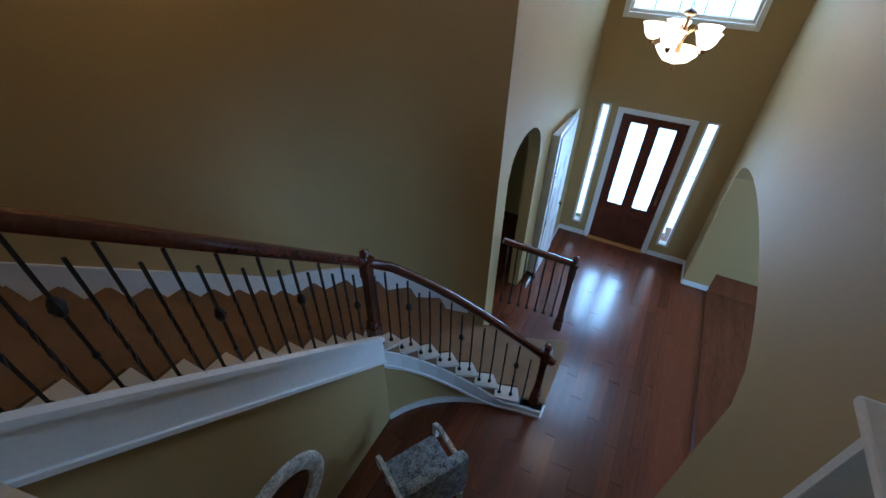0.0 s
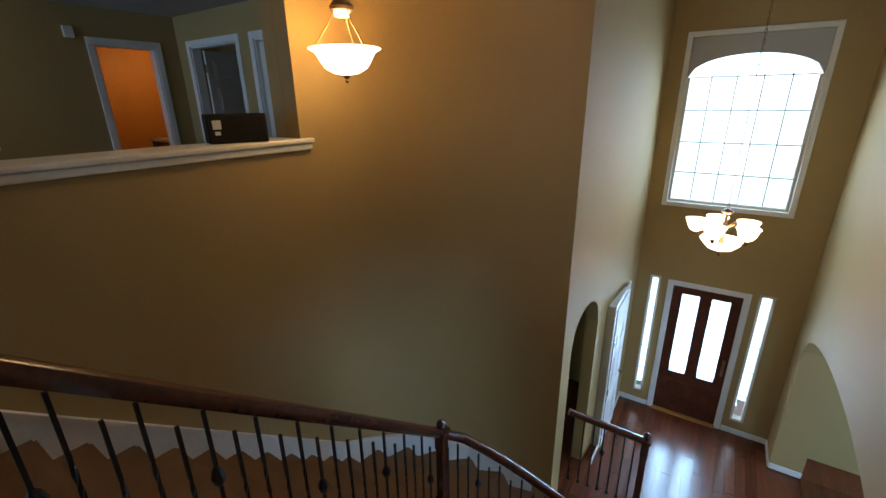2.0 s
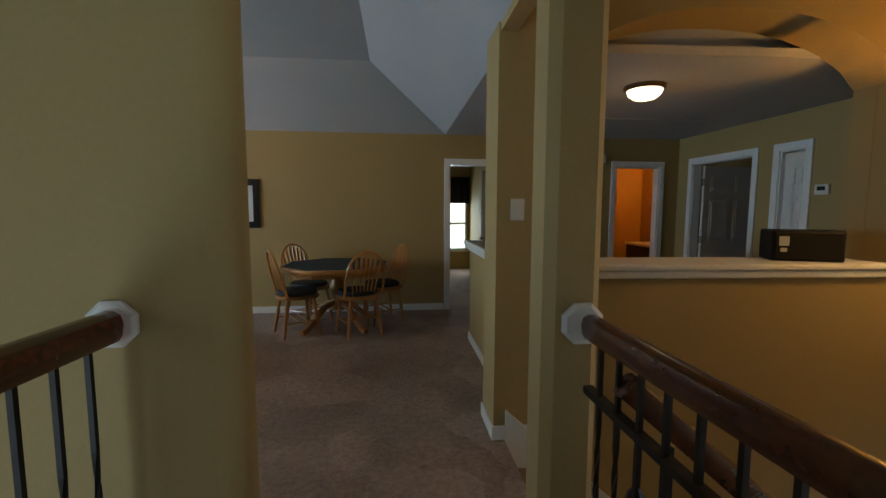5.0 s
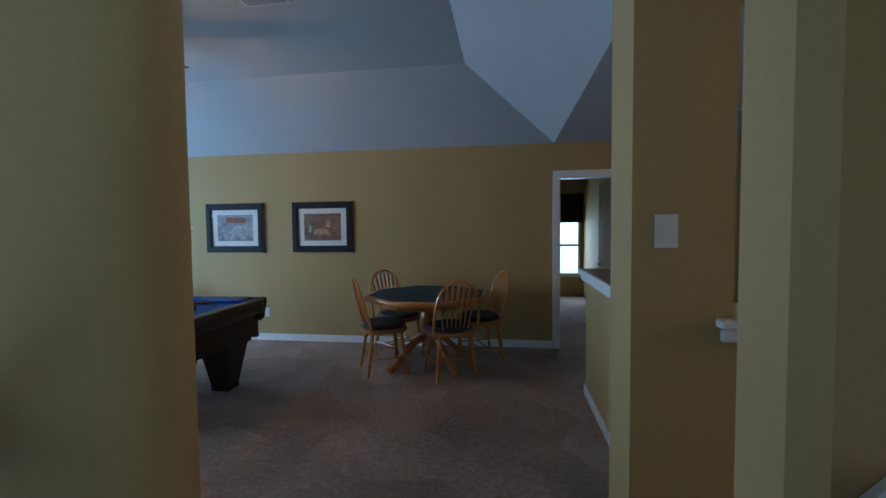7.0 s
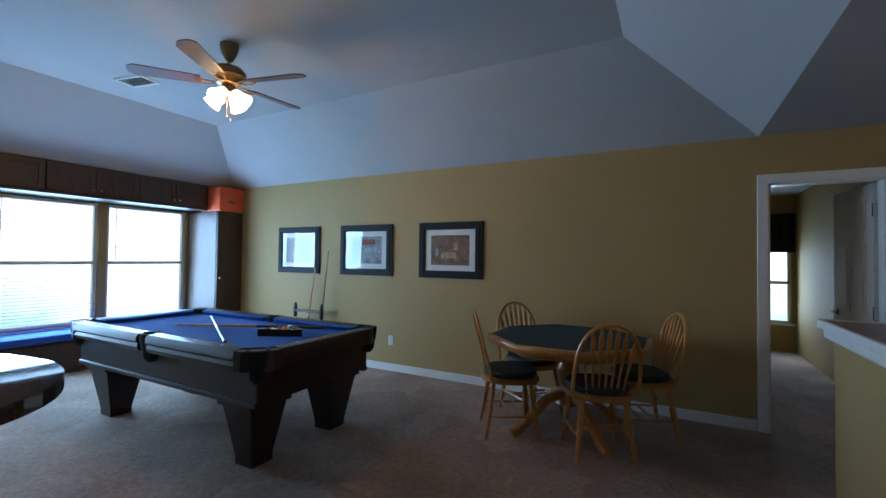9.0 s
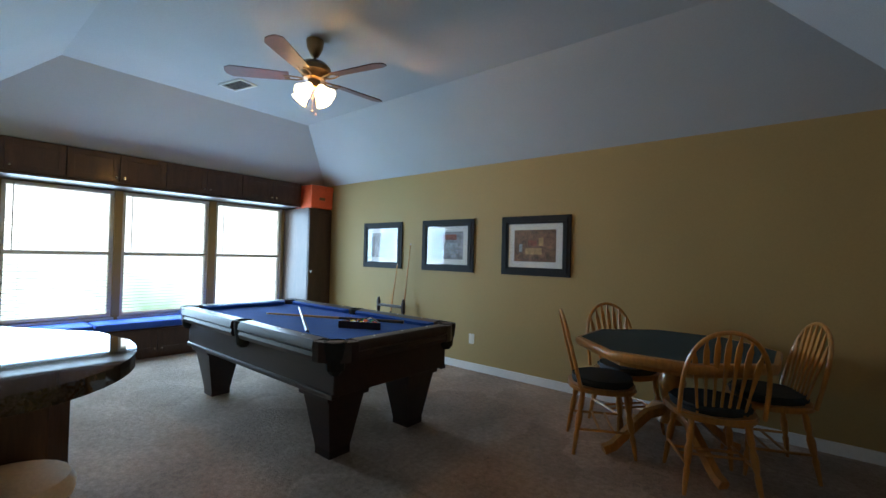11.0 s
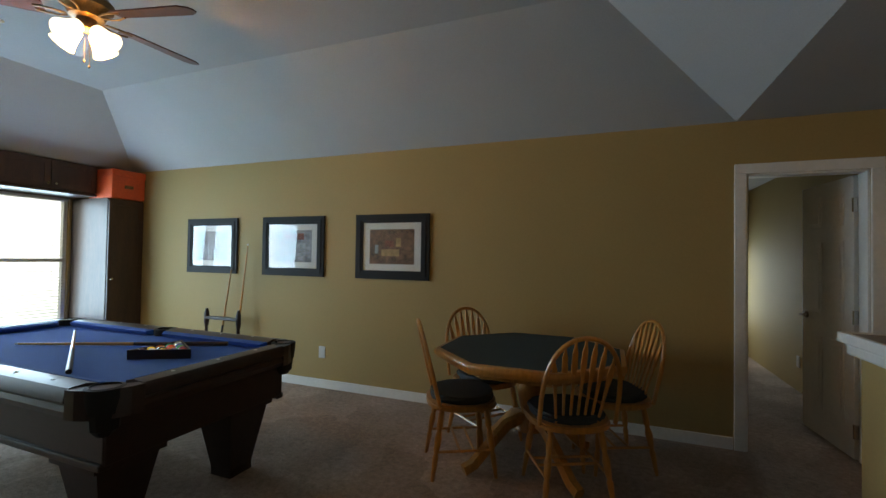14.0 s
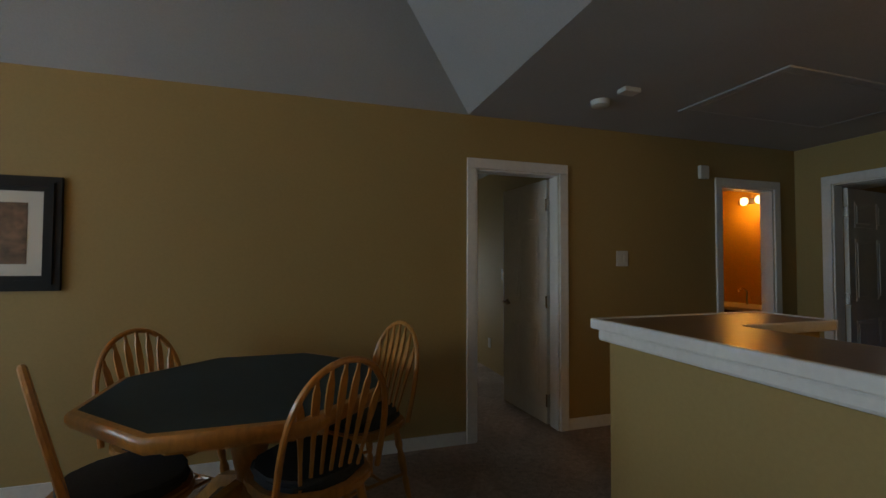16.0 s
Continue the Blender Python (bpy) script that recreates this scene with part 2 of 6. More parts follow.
def bx(bm, x0, x1, y0, y1, z0, z1, bevel=0.0):
    m = Matrix.LocRotScale(((x0 + x1) / 2, (y0 + y1) / 2, (z0 + z1) / 2), None, (abs(x1 - x0), abs(y1 - y0), abs(z1 - z0)))
    r = bmesh.ops.create_cube(bm, size=1.0, matrix=m)
    if bevel:
        edges = list({e for v in r["verts"] for e in v.link_edges})
        bmesh.ops.bevel(bm, geom=edges, offset=bevel, segments=2, affect="EDGES", profile=0.5)
    return r


def box_bm(x0, x1, y0, y1, z0, z1, bevel=0.0):
    bm = bmesh.new()
    bx(bm, x0, x1, y0, y1, z0, z1, bevel)
    return bm


def lathe(bm, profile, cx=0.0, cy=0.0, seg=24, m=None):
    """Turn (radius, z) pairs about an upright axis."""
    rings = []
    for r, z in profile:
        ring = []
        for i in range(seg):
            a = 2 * math.pi * i / seg
            v = Vector((cx + r * math.cos(a), cy + r * math.sin(a), z))
            ring.append(bm.verts.new(m @ v if m else v))
        rings.append(ring)
    for a, b in zip(rings, rings[1:]):
        for i in range(seg):
            bm.faces.new((a[i], a[(i + 1) % seg], b[(i + 1) % seg], b[i]))
    bm.faces.new(list(reversed(rings[0])))
    bm.faces.new(rings[-1])


def sweep(bm, points, section, up=Vector((0, 0, 1)), closed=False):
    """Sweep a closed 2D section (side, up) along a line of points."""
    pts = [Vector(p) for p in points]
    n = len(pts)
    rings = []
    for i, p in enumerate(pts):
        a = pts[(i - 1) % n] if closed or i > 0 else pts[i]
        b = pts[(i + 1) % n] if closed or i < n - 1 else pts[i]
        d = (b - a).normalized()
        side = d.cross(up)
        side = side.normalized() if side.length > 1e-4 else Vector((1, 0, 0))
        top = side.cross(d).normalized()
        rings.append([bm.verts.new(p + side * s + top * u) for s, u in section])
    k = len(section)
    pairs = list(zip(rings, rings[1:])) + ([(rings[-1], rings[0])] if closed else [])
    for a, b in pairs:
        for i in range(k):
            bm.faces.new((a[i], a[(i + 1) % k], b[(i + 1) % k], b[i]))
    if not closed:
        bm.faces.new(list(reversed(rings[0])))
        bm.faces.new(rings[-1])


def disc_section(r, k=10):
    return [(r * math.cos(2 * math.pi * i / k), r * math.sin(2 * math.pi * i / k)) for i in range(k)]


def prism(bm, outline, z0, z1):
    """An upright prism over a plan outline."""
    lo = [bm.verts.new((x, y, z0)) for x, y in outline]
    hi = [bm.verts.new((x, y, z1)) for x, y in outline]
    n = len(outline)
    for i in range(n):
        bm.faces.new((lo[i], lo[(i + 1) % n], hi[(i + 1) % n], hi[i]))
    bm.faces.new(list(reversed(lo)))
    bm.faces.new(hi)


def plate(bm, outline, axis, a, b):
    """A flat plate: 2D outline in the plane across the axis, from a to b along it."""
    def at(u, v, w):
        return {"x": (w, u, v), "y": (u, w, v)}[axis]
    lo = [bm.verts.new(at(u, v, a)) for u, v in outline]
    hi = [bm.verts.new(at(u, v, b)) for u, v in outline]
    n = len(outline)
    for i in range(n):
        bm.faces.new((lo[i], lo[(i + 1) % n], hi[(i + 1) % n], hi[i]))
    bm.faces.new(list(reversed(lo)))
    bm.faces.new(hi)


def finish(bm, smooth=False):
    bmesh.ops.recalc_face_normals(bm, faces=bm.faces[:])
    me = bpy.data.meshes.new("mesh")
    bm.to_mesh(me)
    bm.free()
    if smooth:
        for p in me.polygons:
            p.use_smooth = True
        me.set_sharp_from_angle(angle=radians(40))
    return me


def thing(name, label, category, place=(0, 0, 0), turn=0.0, group=""):
    ob = new(name)
    ob.matrix_world = pose(*place, 0, 0, turn)
    ob.empty_display_size = 0.1
    return tagged(ob, label, category, group)


def part(name, bm, material, parent, label="", smooth=False):
    me = finish(bm, smooth)
    me.materials.append(material)
    ob = new(name, me)
    ob.parent = parent
    if label:
        ob["label"] = label
    return ob


def solid(name, bm, material, label, category, group="", kind="", smooth=False):
    me = finish(bm, smooth)
    me.materials.append(material)
    ob = new(name, me)
    return tagged(ob, label, category, group, kind)


def structure(name, bm, material, label, smooth=False):
    return solid(name, bm, material, label, name.split("_")[0], kind="structure", smooth=smooth)


def boxes(*dims):
    bm = bmesh.new()
    for d in dims:
        bx(bm, *d)
    return bm


def with_holes(u0, u1, v0, v1, holes):
    """Rectangles that fill u0..u1 by v0..v1 but for the holes (u0, u1, v0, v1)."""
    us = sorted({u0, u1, *[h[0] for h in holes], *[h[1] for h in holes]})
    out = []
    for a, b in zip(us, us[1:]):
        vs = [(v0, v1)]
        for h in holes:
            if h[0] < b - 1e-6 and h[1] > a + 1e-6:
                vs = [s for lo, hi in vs for s in ((lo, min(hi, h[2])), (max(lo, h[3]), hi)) if s[1] > s[0] + 1e-6]
        out += [(a, b, lo, hi) for lo, hi in vs]
    return out


def wall_y(name, x0, x1, y0, y1, z0, z1, holes=(), material=None, label="khaki painted plaster wall"):
    bm = bmesh.new()
    for a, b, lo, hi in with_holes(x0, x1, z0, z1, holes):
        bx(bm, a, b, y0, y1, lo, hi)
    return structure(name, bm, material or PAINT, label)


def wall_x(name, x0, x1, y0, y1, z0, z1, holes=(), material=None, label="khaki painted plaster wall"):
    bm = bmesh.new()
    for a, b, lo, hi in with_holes(y0, y1, z0, z1, holes):
        bx(bm, x0, x1, a, b, lo, hi)
    return structure(name, bm, material or PAINT, label)


# ---- upper floor: game room ----
GY = 4.48           # picture wall
GX = -4.75          # window wall
LOW, HIGH = 2.43, 3.05
STAIR_CEIL = 2.78
SX0 = 2.46          # first riser of the stairs
BACK = 0.28         # game room side of the wall beside the opening
WIN = [(0.80, 1.79), (1.87, 2.90), (2.99, 4.03)]
WZ0, WZ1 = 0.49, 2.05


def bridge_edge(y):
    d = max(0.0, -0.1 - y)
    return 2.72 + 0.13 * d ** 1.6


def rail_x(y):
    d = max(0.0, -0.1 - y)
    return 2.445 + 0.03 * d * d


def upper_floor():
    bm = bmesh.new()
    bx(bm, GX - 0.15, 2.28, 0.08, GY, -0.35, 0.0)
    bx(bm, 2.28, 9.3, 1.335, GY, -0.35, 0.0)
    bx(bm, 2.8, 9.3, 1.21, 1.335, -0.35, 0.0)
    bx(bm, 2.28, 2.388, 1.0, 1.335, -0.35, 0.0)
    bx(bm, 2.28, SX0 - 0.002, -0.36, 1.0, -0.35, 0.0)
    bx(bm, 2.2, 9.3, GY, 8.7, -0.35, 0.0)
    ys = [-0.02 - 3.6 * i / 20 for i in range(21)]
    outline = [(0.62, 0.079), (2.279, 0.079), (2.279, -0.02)] + [(bridge_edge(y) - 0.10, y) for y in ys] + [(0.62, ys[-1])]
    prism(bm, outline, -0.35, 0.0)
    return structure("floor", bm, CARPET, "brown taupe plush carpet on the upper floor")


upper_floor()
wall_y("wall_pictures", GX, 6.5, GY, GY + 0.12, 0, LOW, [(2.53, 3.24, 0, 2.03), (4.94, 5.60, 0, 2.03)])
wall_x("wall_windows", GX - 0.15, GX, BACK, GY + 0.12, -0.35, LOW, [(a, b, WZ0, WZ1) for a, b in WIN])


def wall_rounded_end():
    """Wall beside the opening, with a rounded end towards the passage."""
    bm = bmesh.new()
    outline = [(GX, -0.12), (1.243, -0.12)]
    for i in range(9):
        a = -math.pi / 2 + math.pi * i / 8
        outline.append((1.243 + 0.09 * math.cos(a), -0.03 + 0.09 * math.sin(a)))
    outline += [(0.58, 0.06), (0.58, 0.28), (GX, 0.28)]
    prism(bm, outline, -0.36, STAIR_CEIL)
    return structure("wall_south", bm, PAINT, "khaki painted wall with a rounded bullnose end", True)


wall_rounded_end()


def column():
    c = 0.035
    x0, x1, y0, y1 = 2.295, 2.495, -0.10, 0.10
    outline = [(x0 + c, y0), (x1 - c, y0), (x1, y0 + c), (x1, y1 - c), (x1 - c, y1), (x0 + c, y1), (x0, y1 - c), (x0, y0 + c)]
    bm = bmesh.new()
    prism(bm, outline, -0.35, STAIR_CEIL)
    return solid("column", bm, PAINT, "square khaki painted column with chamfered edges", "column")


column()


def tray_ceiling():
    """Vaulted tray: slopes on all four sides up to a flat top."""
    x0, x1, y0, y1 = -4.25, 2.47, 0.19, GY
    a0, a1, b0, b1 = -3.30, 1.52, 1.03, 3.53
    t = 0.06
    bm = bmesh.new()

    def quad(*pts):
        lo = [bm.verts.new(p) for p in pts]
        hi = [bm.verts.new((p[0], p[1], p[2] + t)) for p in pts]
        n = len(pts)
        bm.faces.new(lo)
        bm.faces.new(list(reversed(hi)))
        for i in range(n):
            bm.faces.new((lo[i], hi[i], hi[(i + 1) % n], lo[(i + 1) % n]))
    quad((a0, b0, HIGH), (a1, b0, HIGH), (a1, b1, HIGH), (a0, b1, HIGH))
    quad((x0, y1, LOW), (a0, b1, HIGH), (a1, b1, HIGH), (x1, y1, LOW))
    quad((x0, y0, LOW), (x1, y0, LOW), (a1, b0, HIGH), (a0, b0, HIGH))
    quad((x0, y0, LOW), (a0, b0, HIGH), (a0, b1, HIGH), (x0, y1, LOW))
    quad((x1, y0, LOW), (x1, y1, LOW), (a1, b1, HIGH), (a1, b0, HIGH))
    bx(bm, GX - 0.15, x0, y0, y1 + 0.12, LOW, LOW + t)
    return structure("ceiling_game_room", bm, CEIL, "off-white vaulted tray ceiling with sloped sides")


tray_ceiling()
structure("wall_header", boxes((2.40, 2.50, 0.10, 1.03, LOW, STAIR_CEIL), (1.24, 2.295, -0.098, 0.19, LOW, STAIR_CEIL)), PAINT, "khaki painted header")

# ---- arch wall over the stairs ----
AY = 1.03
ARCH0, ARCH1, SILL = 2.75, 4.87, 1.045


def bend(x, y):
    """The stairwell wall drifts a little towards the foyer along its length."""
    k = 0.05 * (min(max(x, 2.39), 4.96) - 2.39)
    return y - k * min(1.0, max(0.0, (y + 0.82) / 1.85))


def bent(bm):
    for v in bm.verts:
        v.co.y = bend(v.co.x, v.co.y)
    return bm


def stair_wall_plan(off=0.0, n=18):
    """Plan line of the stairwell wall: straight, then curving round to the foyer."""
    pts = [(2.39, AY + off), (ARCH0, AY + off), (ARCH1, AY + off)]
    cx, cy, rx, ry = 4.96, -0.82, 1.64 + off, 1.85 + off
    for i in range(1, n + 1):
        a = math.pi / 2 * (1 - i / n)
        pts.append((cx + rx * math.cos(a), cy + ry * math.sin(a)))
    return pts


def arch_wall():
    bm = bmesh.new()
    y0, y1 = AY, AY + 0.30
    bx(bm, 2.39, ARCH0, y0, y1 + 0.03, FLOOR0, STAIR_CEIL)
    bx(bm, ARCH0, ARCH1, y0, y1, FLOOR0, SILL - 0.02)
    # arch head
    spring, rise = 2.22, 0.375
    n = 20
    cx, half = (ARCH0 + ARCH1) / 2, (ARCH1 - ARCH0) / 2
    curve = []
    for i in range(n + 1):
        u = -1 + 2 * i / n
        curve.append((cx + half * u, spring + rise * (1 - abs(u) ** 2.3) ** 0.75))
    for (ua, va), (ub, vb) in zip(curve, curve[1:]):
        plate(bm, [(ua, va), (ub, vb), (ub, STAIR_CEIL), (ua, STAIR_CEIL)], "y", y0, y1)
    # curved part
    inner, outer = stair_wall_plan(0.0), stair_wall_plan(0.15)
    prism(bm, inner[2:] + list(reversed(outer[2:])), FLOOR0, STAIR_CEIL)
    bmesh.ops.remove_doubles(bm, verts=bm.verts[:], dist=0.0005)
    bx(bm, ARCH1, 5.9, AY + 0.152, y1, -0.35, LOW)
    bent(bm)
    return structure("wall_stairwell", bm, PAINT, "khaki painted curved stairwell wall with an arched opening", True)


arch_wall()
bm = boxes((2.2, 9.3, GY + 0.12, 8.7, LOW, LOW + 0.06))
prism(bm, [(2.47, 1.335), (ARCH0, 1.315), (ARCH1, bend(ARCH1, AY) + 0.296), (5.9, 1.19), (9.3, 1.19), (9.3, GY), (2.47, GY)], LOW, LOW + 0.06)
structure("ceiling_hall", bm, CEIL, "off-white flat hall ceiling")
# ---- foyer and closing walls ----
FX = 9.57           # front door wall
FL, FR = -1.03, -3.17   # foyer side walls
RISE, TREAD = 0.183, 0.2085
DOOR_Y0, DOOR_Y1 = -2.49, -1.56
SIDE_L, SIDE_R = (-1.385, -1.235), (-2.83, -2.65)
DZ = -1.37


def lower_floor():
    bm = boxes((-4.9, FX + 0.16, -7.5, 1.4, FLOOR0 - 0.2, FLOOR0 - 0.02))
    return structure("floor_ground", bm, FLOORWOOD, "dark subfloor under the hardwood planks")


lower_floor()
wall_x("wall_front", FX, FX + 0.16, -7.65, 1.2, FLOOR0, STAIR_CEIL, [
    (DOOR_Y0, DOOR_Y1, FLOOR0, DZ), (*SIDE_L[::1], -3.42, -1.28), (*SIDE_R, -3.42, -1.28), (-2.72, -1.29, -0.09, 2.09)])
# left foyer wall with an arched opening
bm = bmesh.new()


def arched_wall(bm, x0, x1, y0, y1, z0, z1, a0, a1, spring, rise, n=16):
    bx(bm, x0, a0, y0, y1, z0, z1)
    bx(bm, a1, x1, y0, y1, z0, z1)
    cx, half = (a0 + a1) / 2, (a1 - a0) / 2
    curve = [(cx + half * (-1 + 2 * i / n), spring + rise * math.sqrt(max(0, 1 - (-1 + 2 * i / n) ** 2))) for i in range(n + 1)]
    for (ua, va), (ub, vb) in zip(curve, curve[1:]):
        plate(bm, [(ua, va), (ub, vb), (ub, z1), (ua, z1)], "y", y0, y1)


arched_wall(bm, 6.60, FX, FL, FL + 0.15, FLOOR0, STAIR_CEIL, 6.85, 7.75, -1.35, 0.42)
for vert in bm.verts:
    vert.co.y += 0.21 * (FX - vert.co.x) / 2.97
structure("wall_foyer_left", bm, PAINT, "khaki painted foyer wall with an arched doorway")
bm = bmesh.new()
# stretch from x 0.62 to 2.9 is unseen, added to block living-room daylight
arched_wall(bm, 0.62, FX, FR - 0.37, FR, FLOOR0, STAIR_CEIL, 5.4, 9.07, -1.75, 0.52, 24)
structure("wall_foyer_right", bm, PAINT, "khaki painted foyer wall with a wide arched opening")
# plain walls that close the place, with added openings for the daylight areas
bm = boxes((-4.9, -4.75, -7.5, -0.1, FLOOR0, STAIR_CEIL), (-4.9, -3.6, -7.65, -7.5, FLOOR0, STAIR_CEIL), (-0.2, 6.0, -7.65, -7.5, FLOOR0, STAIR_CEIL), (8.4, FX, -7.65, -7.5, FLOOR0, STAIR_CEIL), (6.0, 8.4, -7.65, -7.5, FLOOR0, -3.0), (6.0, 8.4, -7.65, -7.5, -1.3, STAIR_CEIL), (-3.6, -0.2, -7.65, -7.5, FLOOR0, -2.9), (-3.6, -0.2, -7.65, -7.5, 1.9, STAIR_CEIL),
           (6.75, FX, 1.05, 1.2, FLOOR0, STAIR_CEIL), (-4.75, 2.39, 0.125, 0.24, FLOOR0, -0.37))
structure("wall_closing", bm, PAINT, "plain khaki painted closing wall")
bm = boxes((-4.9, FX + 0.16, -7.65, -0.1, STAIR_CEIL, STAIR_CEIL + 0.1), (2.40, FX + 0.16, -0.1, 1.33, STAIR_CEIL, STAIR_CEIL + 0.1), (1.2, 2.4, -0.1, 0.19, STAIR_CEIL, STAIR_CEIL + 0.1))
structure("ceiling_foyer", bm, CEIL, "off-white flat ceiling over the stairwell and foyer")
bm = boxes((5.4, 9.07, FR - 4.2, FR - 0.36, FLOOR0 - 0.02, FLOOR0 + 0.012))
structure("floor_side_room", bm, FLOORWOOD, "dark hardwood floor of the room beyond the arch")

# ---- stairs ----
INNER_Y = -0.38
N_UP, N_LOW = 12, 8


def bez(p0, p1, p2, t):
    return tuple((1 - t) ** 2 * a + 2 * t * (1 - t) * b + t * t * c for a, b, c in zip(p0, p1, p2))


def stair_lines():
    """Plan points of the inner and outer ends of every nosing, from the top down."""
    inner, outer = [], []
    for i in range(N_UP + 1):
        x = SX0 + TREAD * i
        inner.append((x, INNER_Y))
        outer.append((x, bend(x, AY) - 0.004))
    xe = SX0 + TREAD * N_UP
    for j in range(1, N_LOW + 1):
        t = j / N_LOW
        inner.append(bez((xe, INNER_Y), (5.66, -0.72), (5.82, -1.90), t))
        a = math.pi / 2 * (1 - min(1.0, t * 1.22))
        ox, oy = 4.96 + 1.62 * math.cos(a), -0.82 + 1.83 * math.sin(a)
        oy = bend(ox, oy)
        if t * 1.22 > 1:
            k = (t * 1.22 - 1) / 0.22
            ox, oy = ox + (7.08 - ox) * k, oy + (-1.92 - oy) * k
        outer.append((ox, oy))
    return inner, outer


IN, OUT = stair_lines()
stair = thing("staircase", "carpeted curved staircase with white stringer beside the khaki wall", "staircase")
for k in range(len(IN) - 1):
    z = -RISE * (k + 1)
    a, b, c, d = IN[k], IN[k + 1], OUT[k + 1], OUT[k]
    # carpeted tread with a rounded nose, running a little under the next riser
    nose = 0.028
    bi, ci = Vector(b), Vector(c)
    adv_i = (Vector(b) - Vector(a)).normalized() * nose
    adv_o = (Vector(c) - Vector(d)).normalized() * nose
    bm = bmesh.new()
    inset = 0.16
    ai = Vector(a).lerp(Vector(d), inset / max(0.5, (Vector(d) - Vector(a)).length))
    bi2 = bi.lerp(ci, inset / max(0.5, (ci - bi).length))
    prism(bm, [tuple(ai), tuple(bi2 + adv_i), tuple(ci + adv_o), tuple(d)], z - 0.055, z + 0.004)
    bmesh.ops.bevel(bm, geom=[e for e in bm.edges if abs(e.verts[0].co.z - e.verts[1].co.z) < 1e-6], offset=0.018, segments=2, affect="EDGES")
    part("tread", bm, STAIRCARPET, stair)
    # white tread end under the balusters, and the solid body with the riser
    bm = bmesh.new()
    prism(bm, [tuple(Vector(a) + (Vector(a) - ai).normalized() * 0.03), tuple(bi + adv_i + (bi - bi2).normalized() * 0.03), tuple(bi2 + adv_i), tuple(ai)], z - 0.03, z)
    part("tread_end", bm, TRIM, stair)
    bm = bmesh.new()
    low = max(z - 0.32, FLOOR0)
    prism(bm, [a, b, c, d], low, z - 0.031)
    part("riser", bm, STAIRCARPET, stair)


def ribbon(points, tops, bottoms, thick):
    """An upright board along plan points with its own top and bottom heights."""
    bm = bmesh.new()
    rings = []
    n = len(points)
    for i, p in enumerate(points):
        a, b = Vector(points[max(0, i - 1)]), Vector(points[min(n - 1, i + 1)])
        d = (b - a).normalized()
        s = Vector((d.y, -d.x)) * thick
        q = Vector(p)
        rings.append([bm.verts.new((q.x, q.y, bottoms[i])), bm.verts.new((q.x + s.x, q.y + s.y, bottoms[i])),
                      bm.verts.new((q.x + s.x, q.y + s.y, tops[i])), bm.verts.new((q.x, q.y, tops[i]))])
    for a, b in zip(rings, rings[1:]):
        for i in range(4):
            bm.faces.new((a[i], a[(i + 1) % 4], b[(i + 1) % 4], b[i]))
    bm.faces.new(list(reversed(rings[0])))
    bm.faces.new(rings[-1])
    return bm


# white stringer: a deep sloped fascia with a top and a bottom moulding
up_pts = IN[:N_UP + 1]
zs = [-RISE * i for i in range(len(IN))]
part("stringer", ribbon(up_pts, [z + 0.0 for z in zs[:N_UP + 1]], [z - 0.36 for z in zs[:N_UP + 1]], 0.035), TRIM, stair, "white painted upper stringer")
part("moulding", ribbon(up_pts, [z - 0.33 for z in zs[:N_UP + 1]], [z - 0.37 for z in zs[:N_UP + 1]], 0.055), TRIM, stair)
part("moulding", ribbon(up_pts, [z + 0.02 for z in zs[:N_UP + 1]], [z - 0.03 for z in zs[:N_UP + 1]], 0.060), TRIM, stair)
low_pts = IN[N_UP:]
zl = zs[N_UP:]
part("stringer", ribbon(low_pts, [z - 0.20 for z in zl], [max(z - 0.42, FLOOR0) for z in zl], 0.03), TRIM, stair, "white painted curved lower stringer")
part("moulding", ribbon(low_pts, [max(z - 0.40, FLOOR0 + 0.03) for z in zl], [max(z - 0.44, FLOOR0) for z in zl], 0.045), TRIM, stair)
wall_pts = OUT[:-2]
part("skirt", ribbon([(x, y) for x, y in wall_pts], [z + 0.17 for z in zs[:len(wall_pts)]], [z - 0.45 for z in zs[:len(wall_pts)]], 0.02), TRIM, stair, "white painted wall skirt board")
part("skirt_cap", ribbon([(x, y) for x, y in wall_pts], [z + 0.195 for z in zs[:len(wall_pts)]], [z + 0.17 for z in zs[:len(wall_pts)]], 0.035), TRIM, stair)

# wall under the stairs
bm = ribbon(up_pts, [z - 0.34 for z in zs[:N_UP + 1]], [FLOOR0] * (N_UP + 1), 0.012)
structure("wall_under_stairs", bm, PAINT, "khaki painted wall under the stairs")
bm = ribbon(low_pts, [max(z - 0.40, FLOOR0 + 0.01) for z in zl], [FLOOR0] * len(low_pts), 0.008)
structure("wall_under_curve", bm, PAINT, "khaki painted curved wall under the lower steps", True)
bm = ribbon(low_pts, [FLOOR0 + 0.10] * len(low_pts), [FLOOR0] * len(low_pts), 0.03)
structure("baseboard_stair", bm, TRIM, "white baseboard along the curved wall under the stairs")

# ---- balustrades ----
RAIL_SECTION = [(-0.030, -0.03), (-0.022, -0.045), (0.022, -0.045), (0.030, -0.03), (0.034, 0.0), (0.028, 0.022), (0.012, 0.032), (-0.012, 0.032), (-0.028, 0.022), (-0.034, 0.0)]


